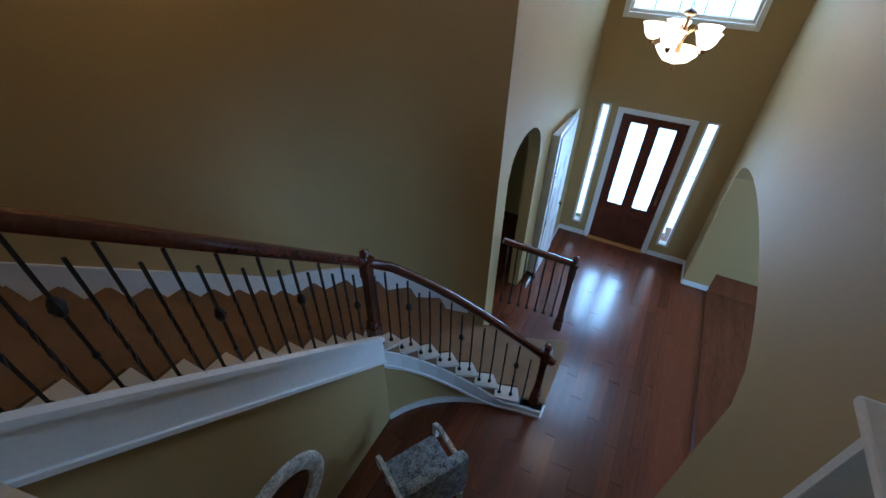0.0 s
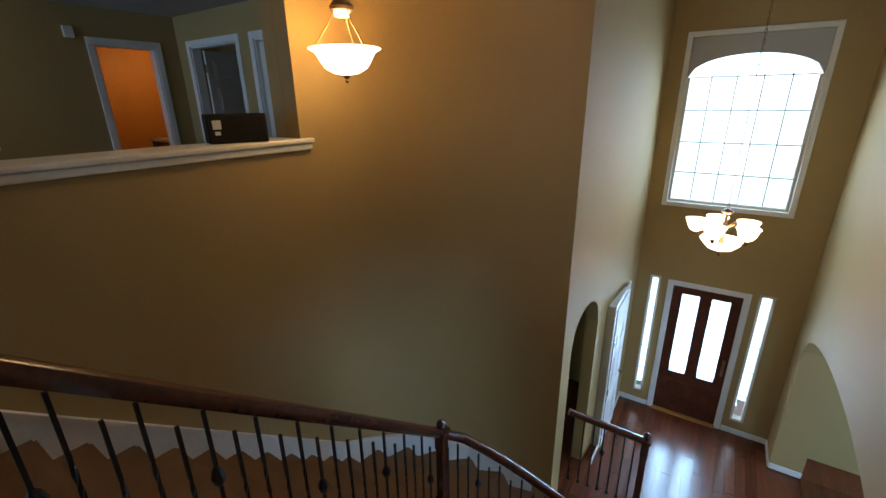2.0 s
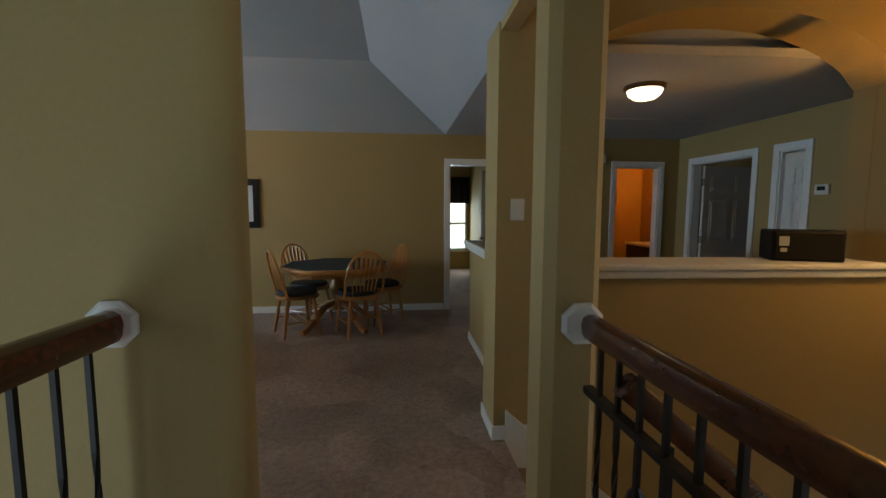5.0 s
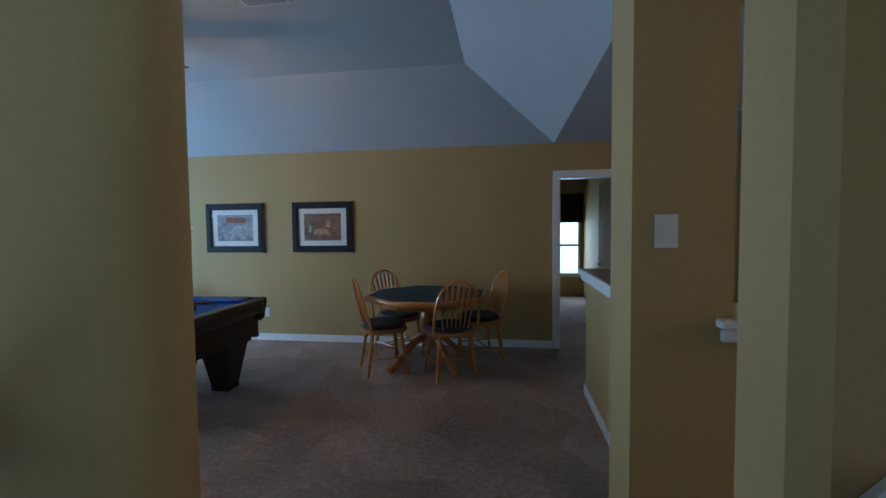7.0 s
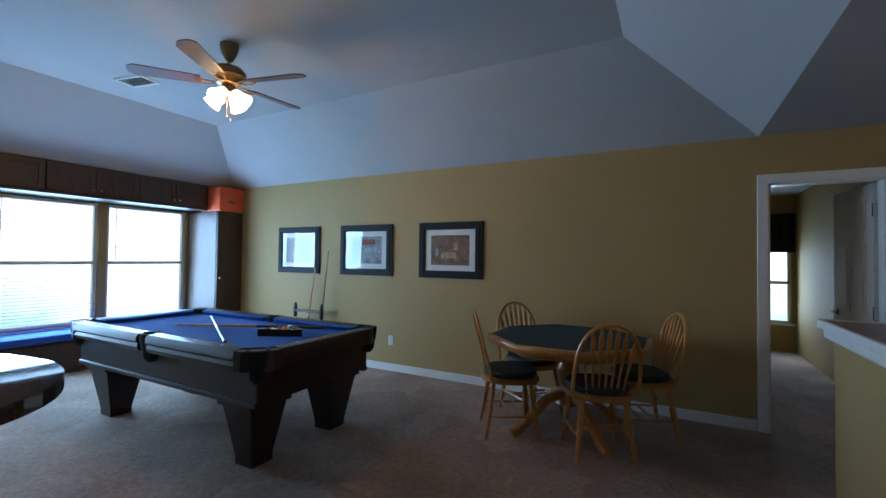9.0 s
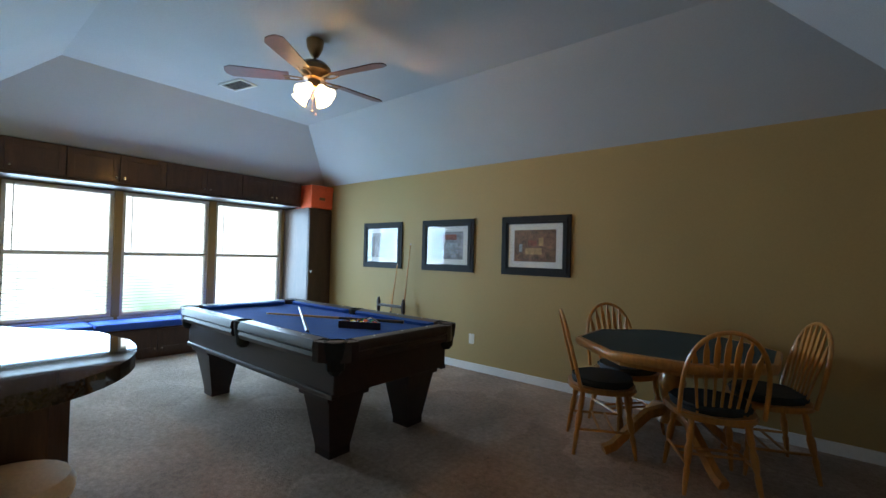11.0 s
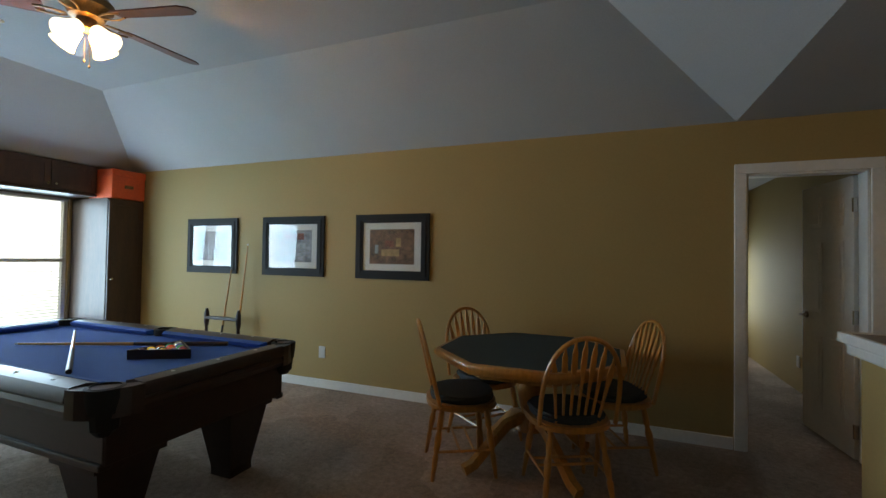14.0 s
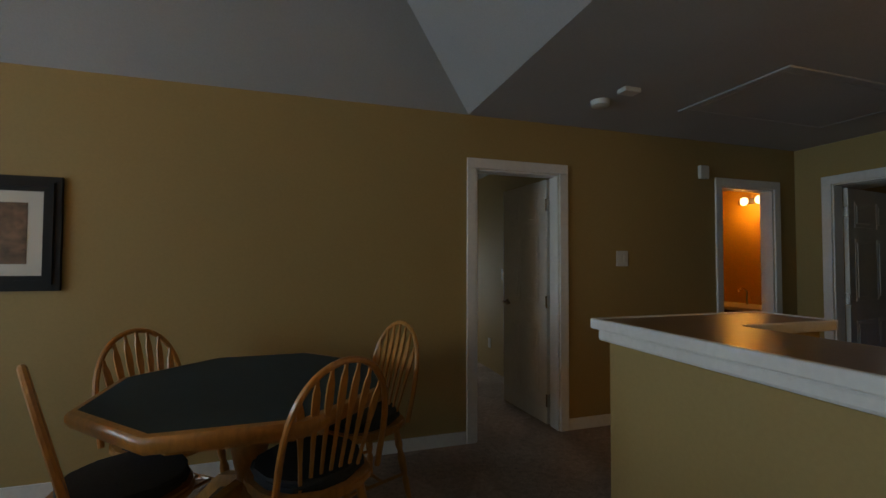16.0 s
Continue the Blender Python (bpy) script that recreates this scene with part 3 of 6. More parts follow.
def baluster_mesh(height, knuckle):
    """Square iron bar, twisted in the middle or with a basket, on a round shoe."""
    bm = bmesh.new()
    r = 0.0075
    n = 14
    rings = []
    for i in range(n + 1):
        h = height * i / n
        tw = radians(45) + (radians(360) * max(0.0, min(1.0, (i / n - 0.3) / 0.4)) if not knuckle else 0)
        rr = r * 1.35
        rings.append([bm.verts.new((rr * math.cos(tw + math.pi / 2 * j), rr * math.sin(tw + math.pi / 2 * j), h)) for j in range(4)])
    for a, b in zip(rings, rings[1:]):
        for j in range(4):
            bm.faces.new((a[j], a[(j + 1) % 4], b[(j + 1) % 4], b[j]))
    bm.faces.new(list(reversed(rings[0])))
    bm.faces.new(rings[-1])
    lathe(bm, [(0.022, 0), (0.022, 0.012), (0.014, 0.03), (0.010, 0.036)], seg=8)
    if knuckle:
        mid = height * 0.62
        lathe(bm, [(0.008, mid - 0.055), (0.022, mid - 0.035), (0.032, mid), (0.022, mid + 0.035), (0.008, mid + 0.055)], seg=8)
        lathe(bm, [(0.008, height * 0.3 - 0.03), (0.016, height * 0.3), (0.008, height * 0.3 + 0.03)], seg=8)
    me = finish(bm)
    me.materials.append(IRON)
    return me


def newel(parent, x, y, z, h, w=0.085):
    bm = bmesh.new()
    bx(bm, x - w * 0.65, x + w * 0.65, y - w * 0.65, y + w * 0.65, z, z + 0.16, 0.006)
    for i, (a, b, s) in enumerate([(0.16, 0.24, 0.55), (0.24, h * 0.78, 0.42), (h * 0.78, h - 0.06, 0.5)]):
        bx(bm, x - w * s, x + w * s, y - w * s, y + w * s, z + a, z + b, 0.005)
    bx(bm, x - w * 0.66, x + w * 0.66, y - w * 0.66, y + w * 0.66, z + h - 0.06, z + h - 0.02, 0.004)
    lathe(bm, [(w * 0.3, z + h - 0.02), (w * 0.5, z + h + 0.02), (w * 0.45, z + h + 0.05), (w * 0.1, z + h + 0.07)], x, y, 12)
    part("newel", bm, CHERRY, parent, "dark cherry newel post")


def bar(parent, me, x, y, z):
    ob = new("baluster", me)
    ob.parent = parent
    ob.location = (x, y, z)


RAIL_H = 0.93
rail_stair = thing("stair_railing", "dark cherry handrail on black iron balusters down the stairs", "railing")
pts = []
for i, (x, y) in enumerate(IN[:N_UP + 1]):
    pts.append((x, y + 0.05, zs[i] + RAIL_H))
for i, (x, y) in enumerate(low_pts[1:]):
    a, b = Vector(low_pts[i]), Vector(low_pts[i + 1])
    d = (b - a).normalized()
    pts.append((x - d.y * 0.05, y + d.x * 0.05, zl[i + 1] + RAIL_H + 0.03))
bm = bmesh.new()
sweep(bm, pts, RAIL_SECTION)
part("handrail", bm, CHERRY, rail_stair, smooth=True)
PLAIN, KNUCKLE = baluster_mesh(RAIL_H - 0.02, False), baluster_mesh(RAIL_H - 0.02, True)
count = 0
for k in range(len(IN) - 1):
    z = -RISE * (k + 1)
    for f in (0.2, 0.7):
        a, b = Vector(IN[k]), Vector(IN[k + 1])
        p = a.lerp(b, f)
        d = (b - a).normalized()
        p = p + Vector((-d.y, d.x)) * 0.05
        count += 1
        if k == N_UP - 1 and f > 0.5:
            continue
        bar(rail_stair, KNUCKLE if count % 5 == 3 else PLAIN, p.x, p.y, z)
newel(rail_stair, IN[N_UP][0], IN[N_UP][1] + 0.05, zs[N_UP] - 0.02, 1.0)
newel(rail_stair, IN[-1][0] + 0.02, IN[-1][1] + 0.10, FLOOR0 + RISE, 0.98)

rail_foot = thing("short_railing", "short dark cherry handrail at the foot of the stairs", "railing")
sweep_pts = [(6.68, -0.93, FLOOR0 + 1.66), (7.05, -1.70, FLOOR0 + 1.34)]
bm = bmesh.new()
sweep(bm, sweep_pts, RAIL_SECTION)
part("handrail", bm, CHERRY, rail_foot, smooth=True)
for i in range(7):
    t = (i + 0.6) / 7.4
    p = Vector(sweep_pts[0]).lerp(Vector(sweep_pts[1]), t)
    zz = FLOOR0 + RISE * (3 if t < 0.33 else 2 if t < 0.7 else 1)
    bar(rail_foot, KNUCKLE if i == 3 else PLAIN, p.x - 0.03, p.y, p.z - RAIL_H)
newel(rail_foot, 7.05, -1.72, FLOOR0 + RISE, 1.20)

# railing along the landing, and its twin on the far side
rail_a = thing("landing_railing", "dark cherry landing handrail with black iron balusters and a white rosette", "railing")
ys = [-0.115 - 1.55 * i / 24 for i in range(25)]
bm = bmesh.new()
sweep(bm, [(rail_x(y), y, 1.045) for y in ys], [(s * 1.02, u * 1.02) for s, u in RAIL_SECTION])
part("handrail", bm, CHERRY, rail_a, smooth=True)
LAND, LANDK = baluster_mesh(1.0, False), baluster_mesh(1.0, True)
bm = bmesh.new()
sweep(bm, [(rail_x(y), y, 0.82) for y in ys], [(-0.016, -0.012), (0.016, -0.012), (0.016, 0.012), (-0.016, 0.012)])
part("upper_bar", bm, IRON, rail_a, "black iron cross bar")
for i in range(14):
    y = -0.20 - 0.11 * i
    bar(rail_a, LANDK if i % 4 == 2 else LAND, rail_x(y), y, 0.0)


def rosette(parent, x, y, z):
    bm = bmesh.new()
    m = Matrix.Translation((x, y, z)) @ pose(0, 0, 0, 90, 0, 0) @ pose(0, 0, 0, 0, 0, 22.5)
    lathe(bm, [(0.075, 0), (0.075, 0.014), (0.062, 0.022)], seg=8, m=m)
    part("rosette", bm, TRIM, parent, "white octagonal rosette")


rosette(rail_a, 2.42, -0.102, 1.045)
rail_b = thing("landing_railing", "dark cherry landing handrail with iron balusters on the open side", "railing")
bm = bmesh.new()
sweep(bm, [(0.975 - 0.02 * i, -0.133 - 0.40 * i, 1.09) for i in range(8)], [(s * 1.15, u * 1.15) for s, u in RAIL_SECTION])
part("handrail", bm, CHERRY, rail_b, smooth=True)
TALL, TALLK = baluster_mesh(1.05, False), baluster_mesh(1.05, True)
for i in range(24):
    y = -0.23 - 0.11 * i
    bar(rail_b, TALLK if i % 4 == 2 else TALL, 0.975 + 0.05 * (y + 0.133), y, 0.0)
rosette(rail_b, 0.975, -0.122, 1.085)

# white landing edge and fascia
ye = [-0.02 - 3.15 * i / 20 for i in range(21)]
bm = bmesh.new()
prism(bm, [(bridge_edge(y) - 0.099, y) for y in ye] + [(bridge_edge(y), y) for y in reversed(ye)], -0.34, 0.006)
structure("trim_landing", bm, TRIM, "white painted landing edge and fascia")
structure("trim_landing_left", boxes((0.56, 0.619, -3.17, 0.09, -0.34, 0.006)), TRIM, "white painted landing edge")
# ---- hall, ledge, doors ----
def pier_and_ledge():
    structure("wall_ledge", boxes((2.585, 2.945, 1.361, 3.06, 0, 1.035)), PAINT, "khaki painted half wall beside the hall")
    structure("wall_ledge_return", boxes((2.945, 3.46, 2.80, 3.06, 0, 1.035)), PAINT, "khaki painted return of the half wall")
    cap = thing("ledge_cap", "brown topped ledge with white crown moulding on the half wall", "ledge")
    bm = bmesh.new()
    prism(bm, [(2.55, 1.365), (2.975, 1.365), (2.975, 2.775), (3.50, 2.775), (3.50, 3.09), (2.55, 3.09)], 1.047, 1.08)
    part("top", bm, LEDGE, cap, "semi-gloss brown top")
    bm = bmesh.new()
    bx(bm, 2.525, 2.55, 1.365, 3.115, 1.04, 1.085, 0.006)
    bx(bm, 2.55, 3.50, 3.09, 3.115, 1.04, 1.085, 0.006)
    bx(bm, 2.545, 2.585, 1.365, 3.09, 0.99, 1.04, 0.012)
    bx(bm, 2.585, 3.48, 3.06, 3.09, 0.99, 1.04, 0.012)
    bx(bm, 2.975, 3.50, 2.757, 2.775, 1.04, 1.085, 0.006)
    bx(bm, 3.50, 3.518, 2.757, 3.115, 1.04, 1.085, 0.006)
    part("moulding", bm, TRIM, cap, "white crown moulding")
    sill = thing("sill", "white painted moulded sill of the arched opening", "sill")
    bm = bmesh.new()
    bx(bm, ARCH0 - 0.06, ARCH1 + 0.10, AY - 0.05, AY + 0.36, SILL + 0.012, SILL + 0.048, 0.01)
    part("board", bent(bm), TRIM, sill)
    bm = bmesh.new()
    bx(bm, ARCH0 - 0.05, ARCH1 + 0.09, AY - 0.032, AY - 0.001, SILL - 0.04, SILL + 0.01, 0.012)
    part("moulding", bent(bm), TRIM, sill)


pier_and_ledge()
wall_x("wall_hall_end", 5.90, 6.02, AY + 0.30, GY, 0, LOW, [(3.15, 4.17, 0, 2.05), (2.50, 2.80, 0, 2.05)])
# rooms beyond the doors
wall_x("wall_bedroom_left", 2.2, 2.32, GY + 0.12, 8.6, 0, LOW)
wall_x("wall_bedroom_right", 3.50, 3.62, GY + 0.12, 8.6, 0, LOW)
wall_y("wall_bedroom_far", 2.2, 4.42, 8.5, 8.62, 0, LOW, [(2.60, 3.44, 0.44, 1.70)])
wall_y("wall_bath_far", 4.42, 6.5, 6.2, 6.32, 0, LOW, material=ORANGE, label="orange painted bathroom wall")
wall_x("wall_bath_right", 6.38, 6.5, GY + 0.12, 6.2, 0, LOW, material=ORANGE, label="orange painted bathroom wall")
wall_x("wall_bath_left", 4.421, 4.54, GY + 0.12, 6.2, 0, LOW, material=ORANGE, label="orange painted bathroom wall")
wall_x("wall_room_far", 9.2, 9.32, 1.33, 6.32, 0, LOW, [(4.55, 5.55, 0.6, 1.9)])
wall_y("wall_room_side", 6.5, 9.2, 6.2, 6.32, 0, LOW)
wall_y("wall_room_near", 6.02, 9.2, 1.33, 1.45, 0, LOW)
# unseen roof and strips added over everything to keep stray light out
structure("ceiling_roof", boxes((-5.0, FX + 0.17, -7.7, 8.8, 3.25, 3.35), (GX - 0.15, GX - 0.03, 0.2, GY + 0.12, LOW + 0.06, 3.25), (-4.9, FX, GY + 0.13, GY + 0.25, LOW + 0.07, 3.25),
          (2.5, FX, 1.34, 1.40, LOW + 0.07, 3.25), (GX, 2.47, 0.10, 0.16, LOW + 0.02, 3.25)), CEIL, "plain unseen attic panel that keeps stray light out")


def casing_y(name, x0, x1, y, zt, out, w=0.075, z0=0.0):
    """Door casing on a wall that faces -y (out = -1) or +y."""
    t = 0.018 * out
    c = thing(name, "white painted door casing", "casing")
    c["kind"] = "structure"
    for a, b, lo, hi in ((x0 - w, x0, z0, zt), (x1, x1 + w, z0, zt), (x0 - w, x1 + w, zt, zt + w)):
        bm = bmesh.new()
        bx(bm, a, b, min(y, y + t), max(y, y + t), lo, hi, 0.004)
        part("jamb_trim", bm, TRIM, c)
    bm = boxes((x0 - 0.004, x0 + 0.014, y + 0.002, y + 0.118, z0, zt), (x1 - 0.014, x1 + 0.004, y + 0.002, y + 0.118, z0, zt), (x0, x1, y + 0.002, y + 0.118, zt - 0.014, zt + 0.004))
    part("jamb", bm, TRIM, c)


def casing_x(name, y0, y1, x, zt, out, w=0.075, z0=0.0, depth=0.118):
    t = 0.018 * out
    c = thing(name, "white painted door casing", "casing")
    c["kind"] = "structure"
    for a, b, lo, hi in ((y0 - w, y0, z0, zt), (y1, y1 + w, z0, zt), (y0 - w, y1 + w, zt, zt + w)):
        bm = bmesh.new()
        bx(bm, min(x, x + t), max(x, x + t), a, b, lo, hi, 0.004)
        part("jamb_trim", bm, TRIM, c)
    bm = boxes((x + 0.002, x + depth, y0 - 0.004, y0 + 0.014, z0, zt), (x + 0.002, x + depth, y1 - 0.014, y1 + 0.004, z0, zt), (x + 0.002, x + depth, y0, y1, zt - 0.014, zt + 0.004))
    part("jamb", bm, TRIM, c)


casing_y("door_casing_1", 2.53, 3.24, GY, 2.03, -1)
casing_y("door_casing_2", 4.94, 5.60, GY, 2.03, -1)
casing_x("door_casing_3", 3.15, 4.17, 5.90, 2.05, -1)
casing_x("door_casing_4", 2.50, 2.80, 5.90, 2.05, -1)


def panel_door(place, turn, width=0.74, height=2.01, label="white six-panel interior door standing open", handle=True, hand=1):
    """Six-panel door; its hinge is at the origin and the leaf runs along +x."""
    d = thing("door", label, "door", place, turn)
    bm = bmesh.new()
    bx(bm, 0, width, -0.017, 0.017, 0.01, height, 0.002)
    part("leaf", bm, DOORPAINT, d)
    col = [(0.11, width / 2 - 0.045), (width / 2 + 0.045, width - 0.11)]
    rowz = [(0.22, 0.80), (0.98, 1.55), (1.66, 1.90)]
    for x0, x1 in col:
        for z0, z1 in rowz:
            for s in (-1, 1):
                bm = bmesh.new()
                bx(bm, x0, x1, s * 0.017 - 0.004, s * 0.017 + 0.004, z0, z1, 0.003)
                bx(bm, x0 + 0.035, x1 - 0.035, s * 0.021 - 0.005, s * 0.021 + 0.005, z0 + 0.035, z1 - 0.035, 0.004)
                part("panel", bm, DOORPAINT, d)
    if handle:
        for s in (-1, 1):
            bm = bmesh.new()
            m = Matrix.Translation((width - 0.07, s * 0.017, 0.95)) @ pose(0, 0, 0, -90 * s, 0, 0)
            lathe(bm, [(0.028, 0), (0.028, 0.008), (0.011, 0.012), (0.011, 0.045)], seg=14, m=m)
            bx(bm, width - 0.18, width - 0.06, s * 0.06 - 0.008, s * 0.06 + 0.008, 0.94, 0.96, 0.004)
            part("door_handle", bm, BRONZE, d, "bronze lever handle")
    for z in (0.2, 1.0, 1.8):
        part("hinge", boxes((-0.008, 0.012, -0.02, 0.02, z - 0.05, z + 0.05)), CHROME, d)
    return d


panel_door((3.22, GY + 0.13, 0.0), 95, 0.69)
panel_door((6.05, 4.15, 0.0), 8, 0.98, 2.02, "grey-white six-panel bedroom door standing ajar")
panel_door((4.96, GY + 0.13, 0.0), 80, 0.6, 2.0, "white bathroom door opened against the wall")
panel_door((5.97, 2.52, 0.0), 90, 0.27, 2.02, "narrow white linen closet door, shut", handle=False)


def baseboard(name, segs):
    b = thing(name, "white painted baseboard", "baseboard")
    b["kind"] = "structure"
    for x0, x1, y0, y1, z in segs:
        bm = bmesh.new()
        bx(bm, x0, x1, y0, y1, z, z + 0.09, 0.004)
        part("board", bm, TRIM, b)


baseboard("baseboard_upper", [(-4.0, 2.45, GY - 0.014, GY, 0), (3.32, 4.86, GY - 0.014, GY, 0), (5.70, 5.90, GY - 0.014, GY, 0), (2.571, 2.585, 1.362, 3.06, 0),
                              (2.571, 3.46, 3.06, 3.074, 0), (2.376, 2.39, 1.02, 1.36, 0), (2.376, 2.75, 1.014, 1.027, 0), (-1.0, 0.58, 0.281, 0.295, 0), (0.65, 1.24, -0.134, -0.121, 0), (5.886, 5.90, 1.34, 2.42, 0)])
baseboard("baseboard_lower", [(FX - 0.014, FX, DOOR_Y1 + 0.08, FL, FLOOR0), (FX - 0.014, FX, FR, DOOR_Y0 - 0.08, FLOOR0), (7.75, FX, FL - 0.014, FL, FLOOR0),
                              (9.056, 9.07, FR - 0.37, FR, FLOOR0), (9.07, FX, FR, FR + 0.014, FLOOR0), (2.9, 5.4, FR, FR + 0.014, FLOOR0)])


def switch_plate(place, turn, gangs=2, label="white double light switch plate on the wall"):
    s = thing("light_switch", label, "switch", place, turn)
    w = 0.042 if gangs == 1 else 0.058
    bm = bmesh.new()
    bx(bm, -w, w, -0.008, 0, -0.064, 0.064, 0.003)
    part("plate", bm, PLASTIC, s)
    for i in range(gangs):
        cx = -w + (2 * i + 1) * w / gangs
        bm = bmesh.new()
        bx(bm, cx - 0.017, cx + 0.017, -0.013, -0.007, -0.033, 0.033, 0.002)
        part("rocker", bm, PLASTIC, s)


switch_plate((2.512, bend(2.512, AY) - 0.001, 1.42), 0, 1, "white single rocker light switch plate on the wall")
switch_plate((3.84, GY, 1.36), 0)
switch_plate((3.50, 6.05, 1.18), -90, 1, "white single light switch inside the far room")


def outlet(place, turn):
    s = thing("power_outlet", "white power outlet low on the wall", "outlet", place, turn)
    bm = bmesh.new()
    bx(bm, -0.038, 0.038, -0.007, 0, -0.06, 0.06, 0.003)
    part("plate", bm, PLASTIC, s)
    for z in (-0.025, 0.025):
        bm = bmesh.new()
        bx(bm, -0.016, 0.016, -0.011, -0.006, z - 0.014, z + 0.014, 0.003)
        part("socket", bm, PLASTIC, s)


outlet((-1.21, GY, 0.37), 0)
outlet((2.585, 2.1, 0.32), -90)
outlet((3.50, 6.45, 0.32), -90)
t = thing("thermostat", "small white wall thermostat with a grey display", "thermostat", (5.90, 2.30, 1.62), -90)
bm = bmesh.new()
bx(bm, -0.07, 0.07, -0.025, 0, -0.05, 0.05, 0.006)
part("body", bm, PLASTIC, t)
part("display", boxes((-0.04, 0.04, -0.028, -0.024, -0.01, 0.03)), BLACK, t)
t = thing("door_chime", "small white door chime box high on the wall", "chime", (4.72, GY, 2.14), 0)
bm = bmesh.new()
bx(bm, -0.05, 0.05, -0.035, 0, -0.06, 0.06, 0.008)
part("cover", bm, PLASTIC, t)


def subwoofer():
    s = thing("speaker_box", "black speaker box on the sill of the arch", "speaker", (4.46, 1.10, SILL + 0.049), -22)
    bm = bmesh.new()
    bx(bm, -0.20, 0.20, -0.10, 0.10, 0.0, 0.20, 0.012)
    part("cabinet", bm, BLACK, s)
    bm = bmesh.new()
    bx(bm, -0.185, 0.185, -0.107, -0.099, 0.015, 0.185, 0.004)
    part("front_panel", bm, IRON, s)
    bm = boxes((-0.165, -0.11, -0.111, -0.106, 0.10, 0.16), (-0.155, -0.12, -0.111, -0.106, 0.06, 0.085))
    part("sticker", bm, PLASTIC, s, "small white printed sticker")


subwoofer()

# hall ceiling fittings
lamp = thing("ceiling_light", "lit frosted flush-mount ceiling light with bronze rim", "light", (3.84, 1.98, LOW))
bm = bmesh.new()
lathe(bm, [(0.165, 0.0), (0.165, -0.02), (0.15, -0.035), (0.13, -0.036)][::-1], seg=28)
part("rim", bm, BRONZE, lamp, smooth=True)
bm = bmesh.new()
lathe(bm, [(0.14, -0.035), (0.125, -0.07), (0.085, -0.10), (0.02, -0.115)][::-1], seg=28)
ob = part("shade", bm, SHADEHOT, lamp, "lit frosted glass bowl", smooth=True)
ob.visible_shadow = False


def attic_hatch():
    h = thing("attic_hatch", "white attic access panel framed in the ceiling", "hatch", (4.60, 3.55, LOW))
    for x0, x1, y0, y1 in ((-0.72, 0.72, -0.38, -0.32), (-0.72, 0.72, 0.32, 0.38), (-0.72, -0.66, -0.32, 0.32), (0.66, 0.72, -0.32, 0.32)):
        bm = bmesh.new()
        bx(bm, x0, x1, y0, y1, -0.012, 0, 0.004)
        part("frame", bm, CEIL, h)
    bm = bmesh.new()
    bx(bm, -0.655, 0.655, -0.315, 0.315, -0.01, 0, 0.002)
    part("panel", bm, CEIL, h)


attic_hatch()
sm = thing("smoke_detector", "round white smoke detector on the ceiling", "detector", (3.23, 3.95, LOW))
bm = bmesh.new()
lathe(bm, [(0.045, -0.04), (0.06, -0.032), (0.065, 0.0)], seg=20)
part("body", bm, PLASTIC, sm, smooth=True)
sm = thing("motion_sensor", "small white sensor box on the ceiling", "sensor", (3.27, 3.72, LOW))
bm = bmesh.new()
bx(bm, -0.06, 0.06, -0.04, 0.04, -0.03, 0, 0.006)
part("body", bm, PLASTIC, sm)

# bathroom and bedroom beyond
van = thing("vanity_light", "lit two-globe bathroom vanity light above a mirror", "light", (6.38, 5.20, 2.06), -90)
bm = bmesh.new()
bx(bm, -0.22, 0.22, -0.03, 0, -0.03, 0.03, 0.008)
part("bar", bm, BRONZE, van)
for dx in (-0.09, 0.09):
    bm = bmesh.new()
    lathe(bm, [(0.015, -0.05), (0.036, -0.03), (0.042, 0.0), (0.035, 0.03), (0.015, 0.042)], dx, -0.10, 16)
    o = part("globe", bm, SHADEHOT, van, "lit glass globe", smooth=True)
    o.visible_shadow = False
van = thing("vanity", "dark bathroom vanity cabinet with a cream top", "vanity")
bm = bmesh.new()
bx(bm, 5.86, 6.375, 4.75, 5.75, 0, 0.80, 0.01)
part("cabinet", bm, WALNUT, van)
bm = bmesh.new()
bx(bm, 5.84, 6.377, 4.73, 5.77, 0.801, 0.84, 0.01)
part("countertop", bm, CREAM, van, "cream countertop")
bm = bmesh.new()
sweep(bm, [(6.25, 5.25, 0.84), (6.25, 5.25, 1.0), (6.18, 5.25, 1.03), (6.12, 5.25, 1.0)], disc_section(0.012, 8), up=Vector((0, 1, 0)))
part("tap", bm, CHROME, van, "chrome tap", smooth=True)


def window_y(name, x0, x1, y, z0, z1):
    """Two-sash window in a wall along x, seen from -y."""
    w = thing(name, "white double-hung window with bright daylight behind", "window")
    w["kind"] = "structure"
    zm = (z0 + z1) / 2
    bm = boxes((x0, x0 + 0.04, y, y + 0.06, z0, z1), (x1 - 0.04, x1, y, y + 0.06, z0, z1), (x0, x1, y, y + 0.06, z1 - 0.04, z1), (x0, x1, y, y + 0.06, z0, z0 + 0.04), (x0, x1, y, y + 0.06, zm - 0.025, zm + 0.025))
    part("window_frame", bm, TRIM, w)
    for a, b in ((z0 + 0.04, zm - 0.025), (zm + 0.025, z1 - 0.04)):
        o = part("pane", boxes((x0 + 0.04, x1 - 0.04, y + 0.03, y + 0.036, a, b)), GLASS, w)
        o.visible_shadow = False
    bm = bmesh.new()
    bx(bm, x0 - 0.05, x1 + 0.05, y - 0.05, y + 0.01, z0 - 0.03, z0, 0.005)
    part("window_sill", bm, TRIM, w)


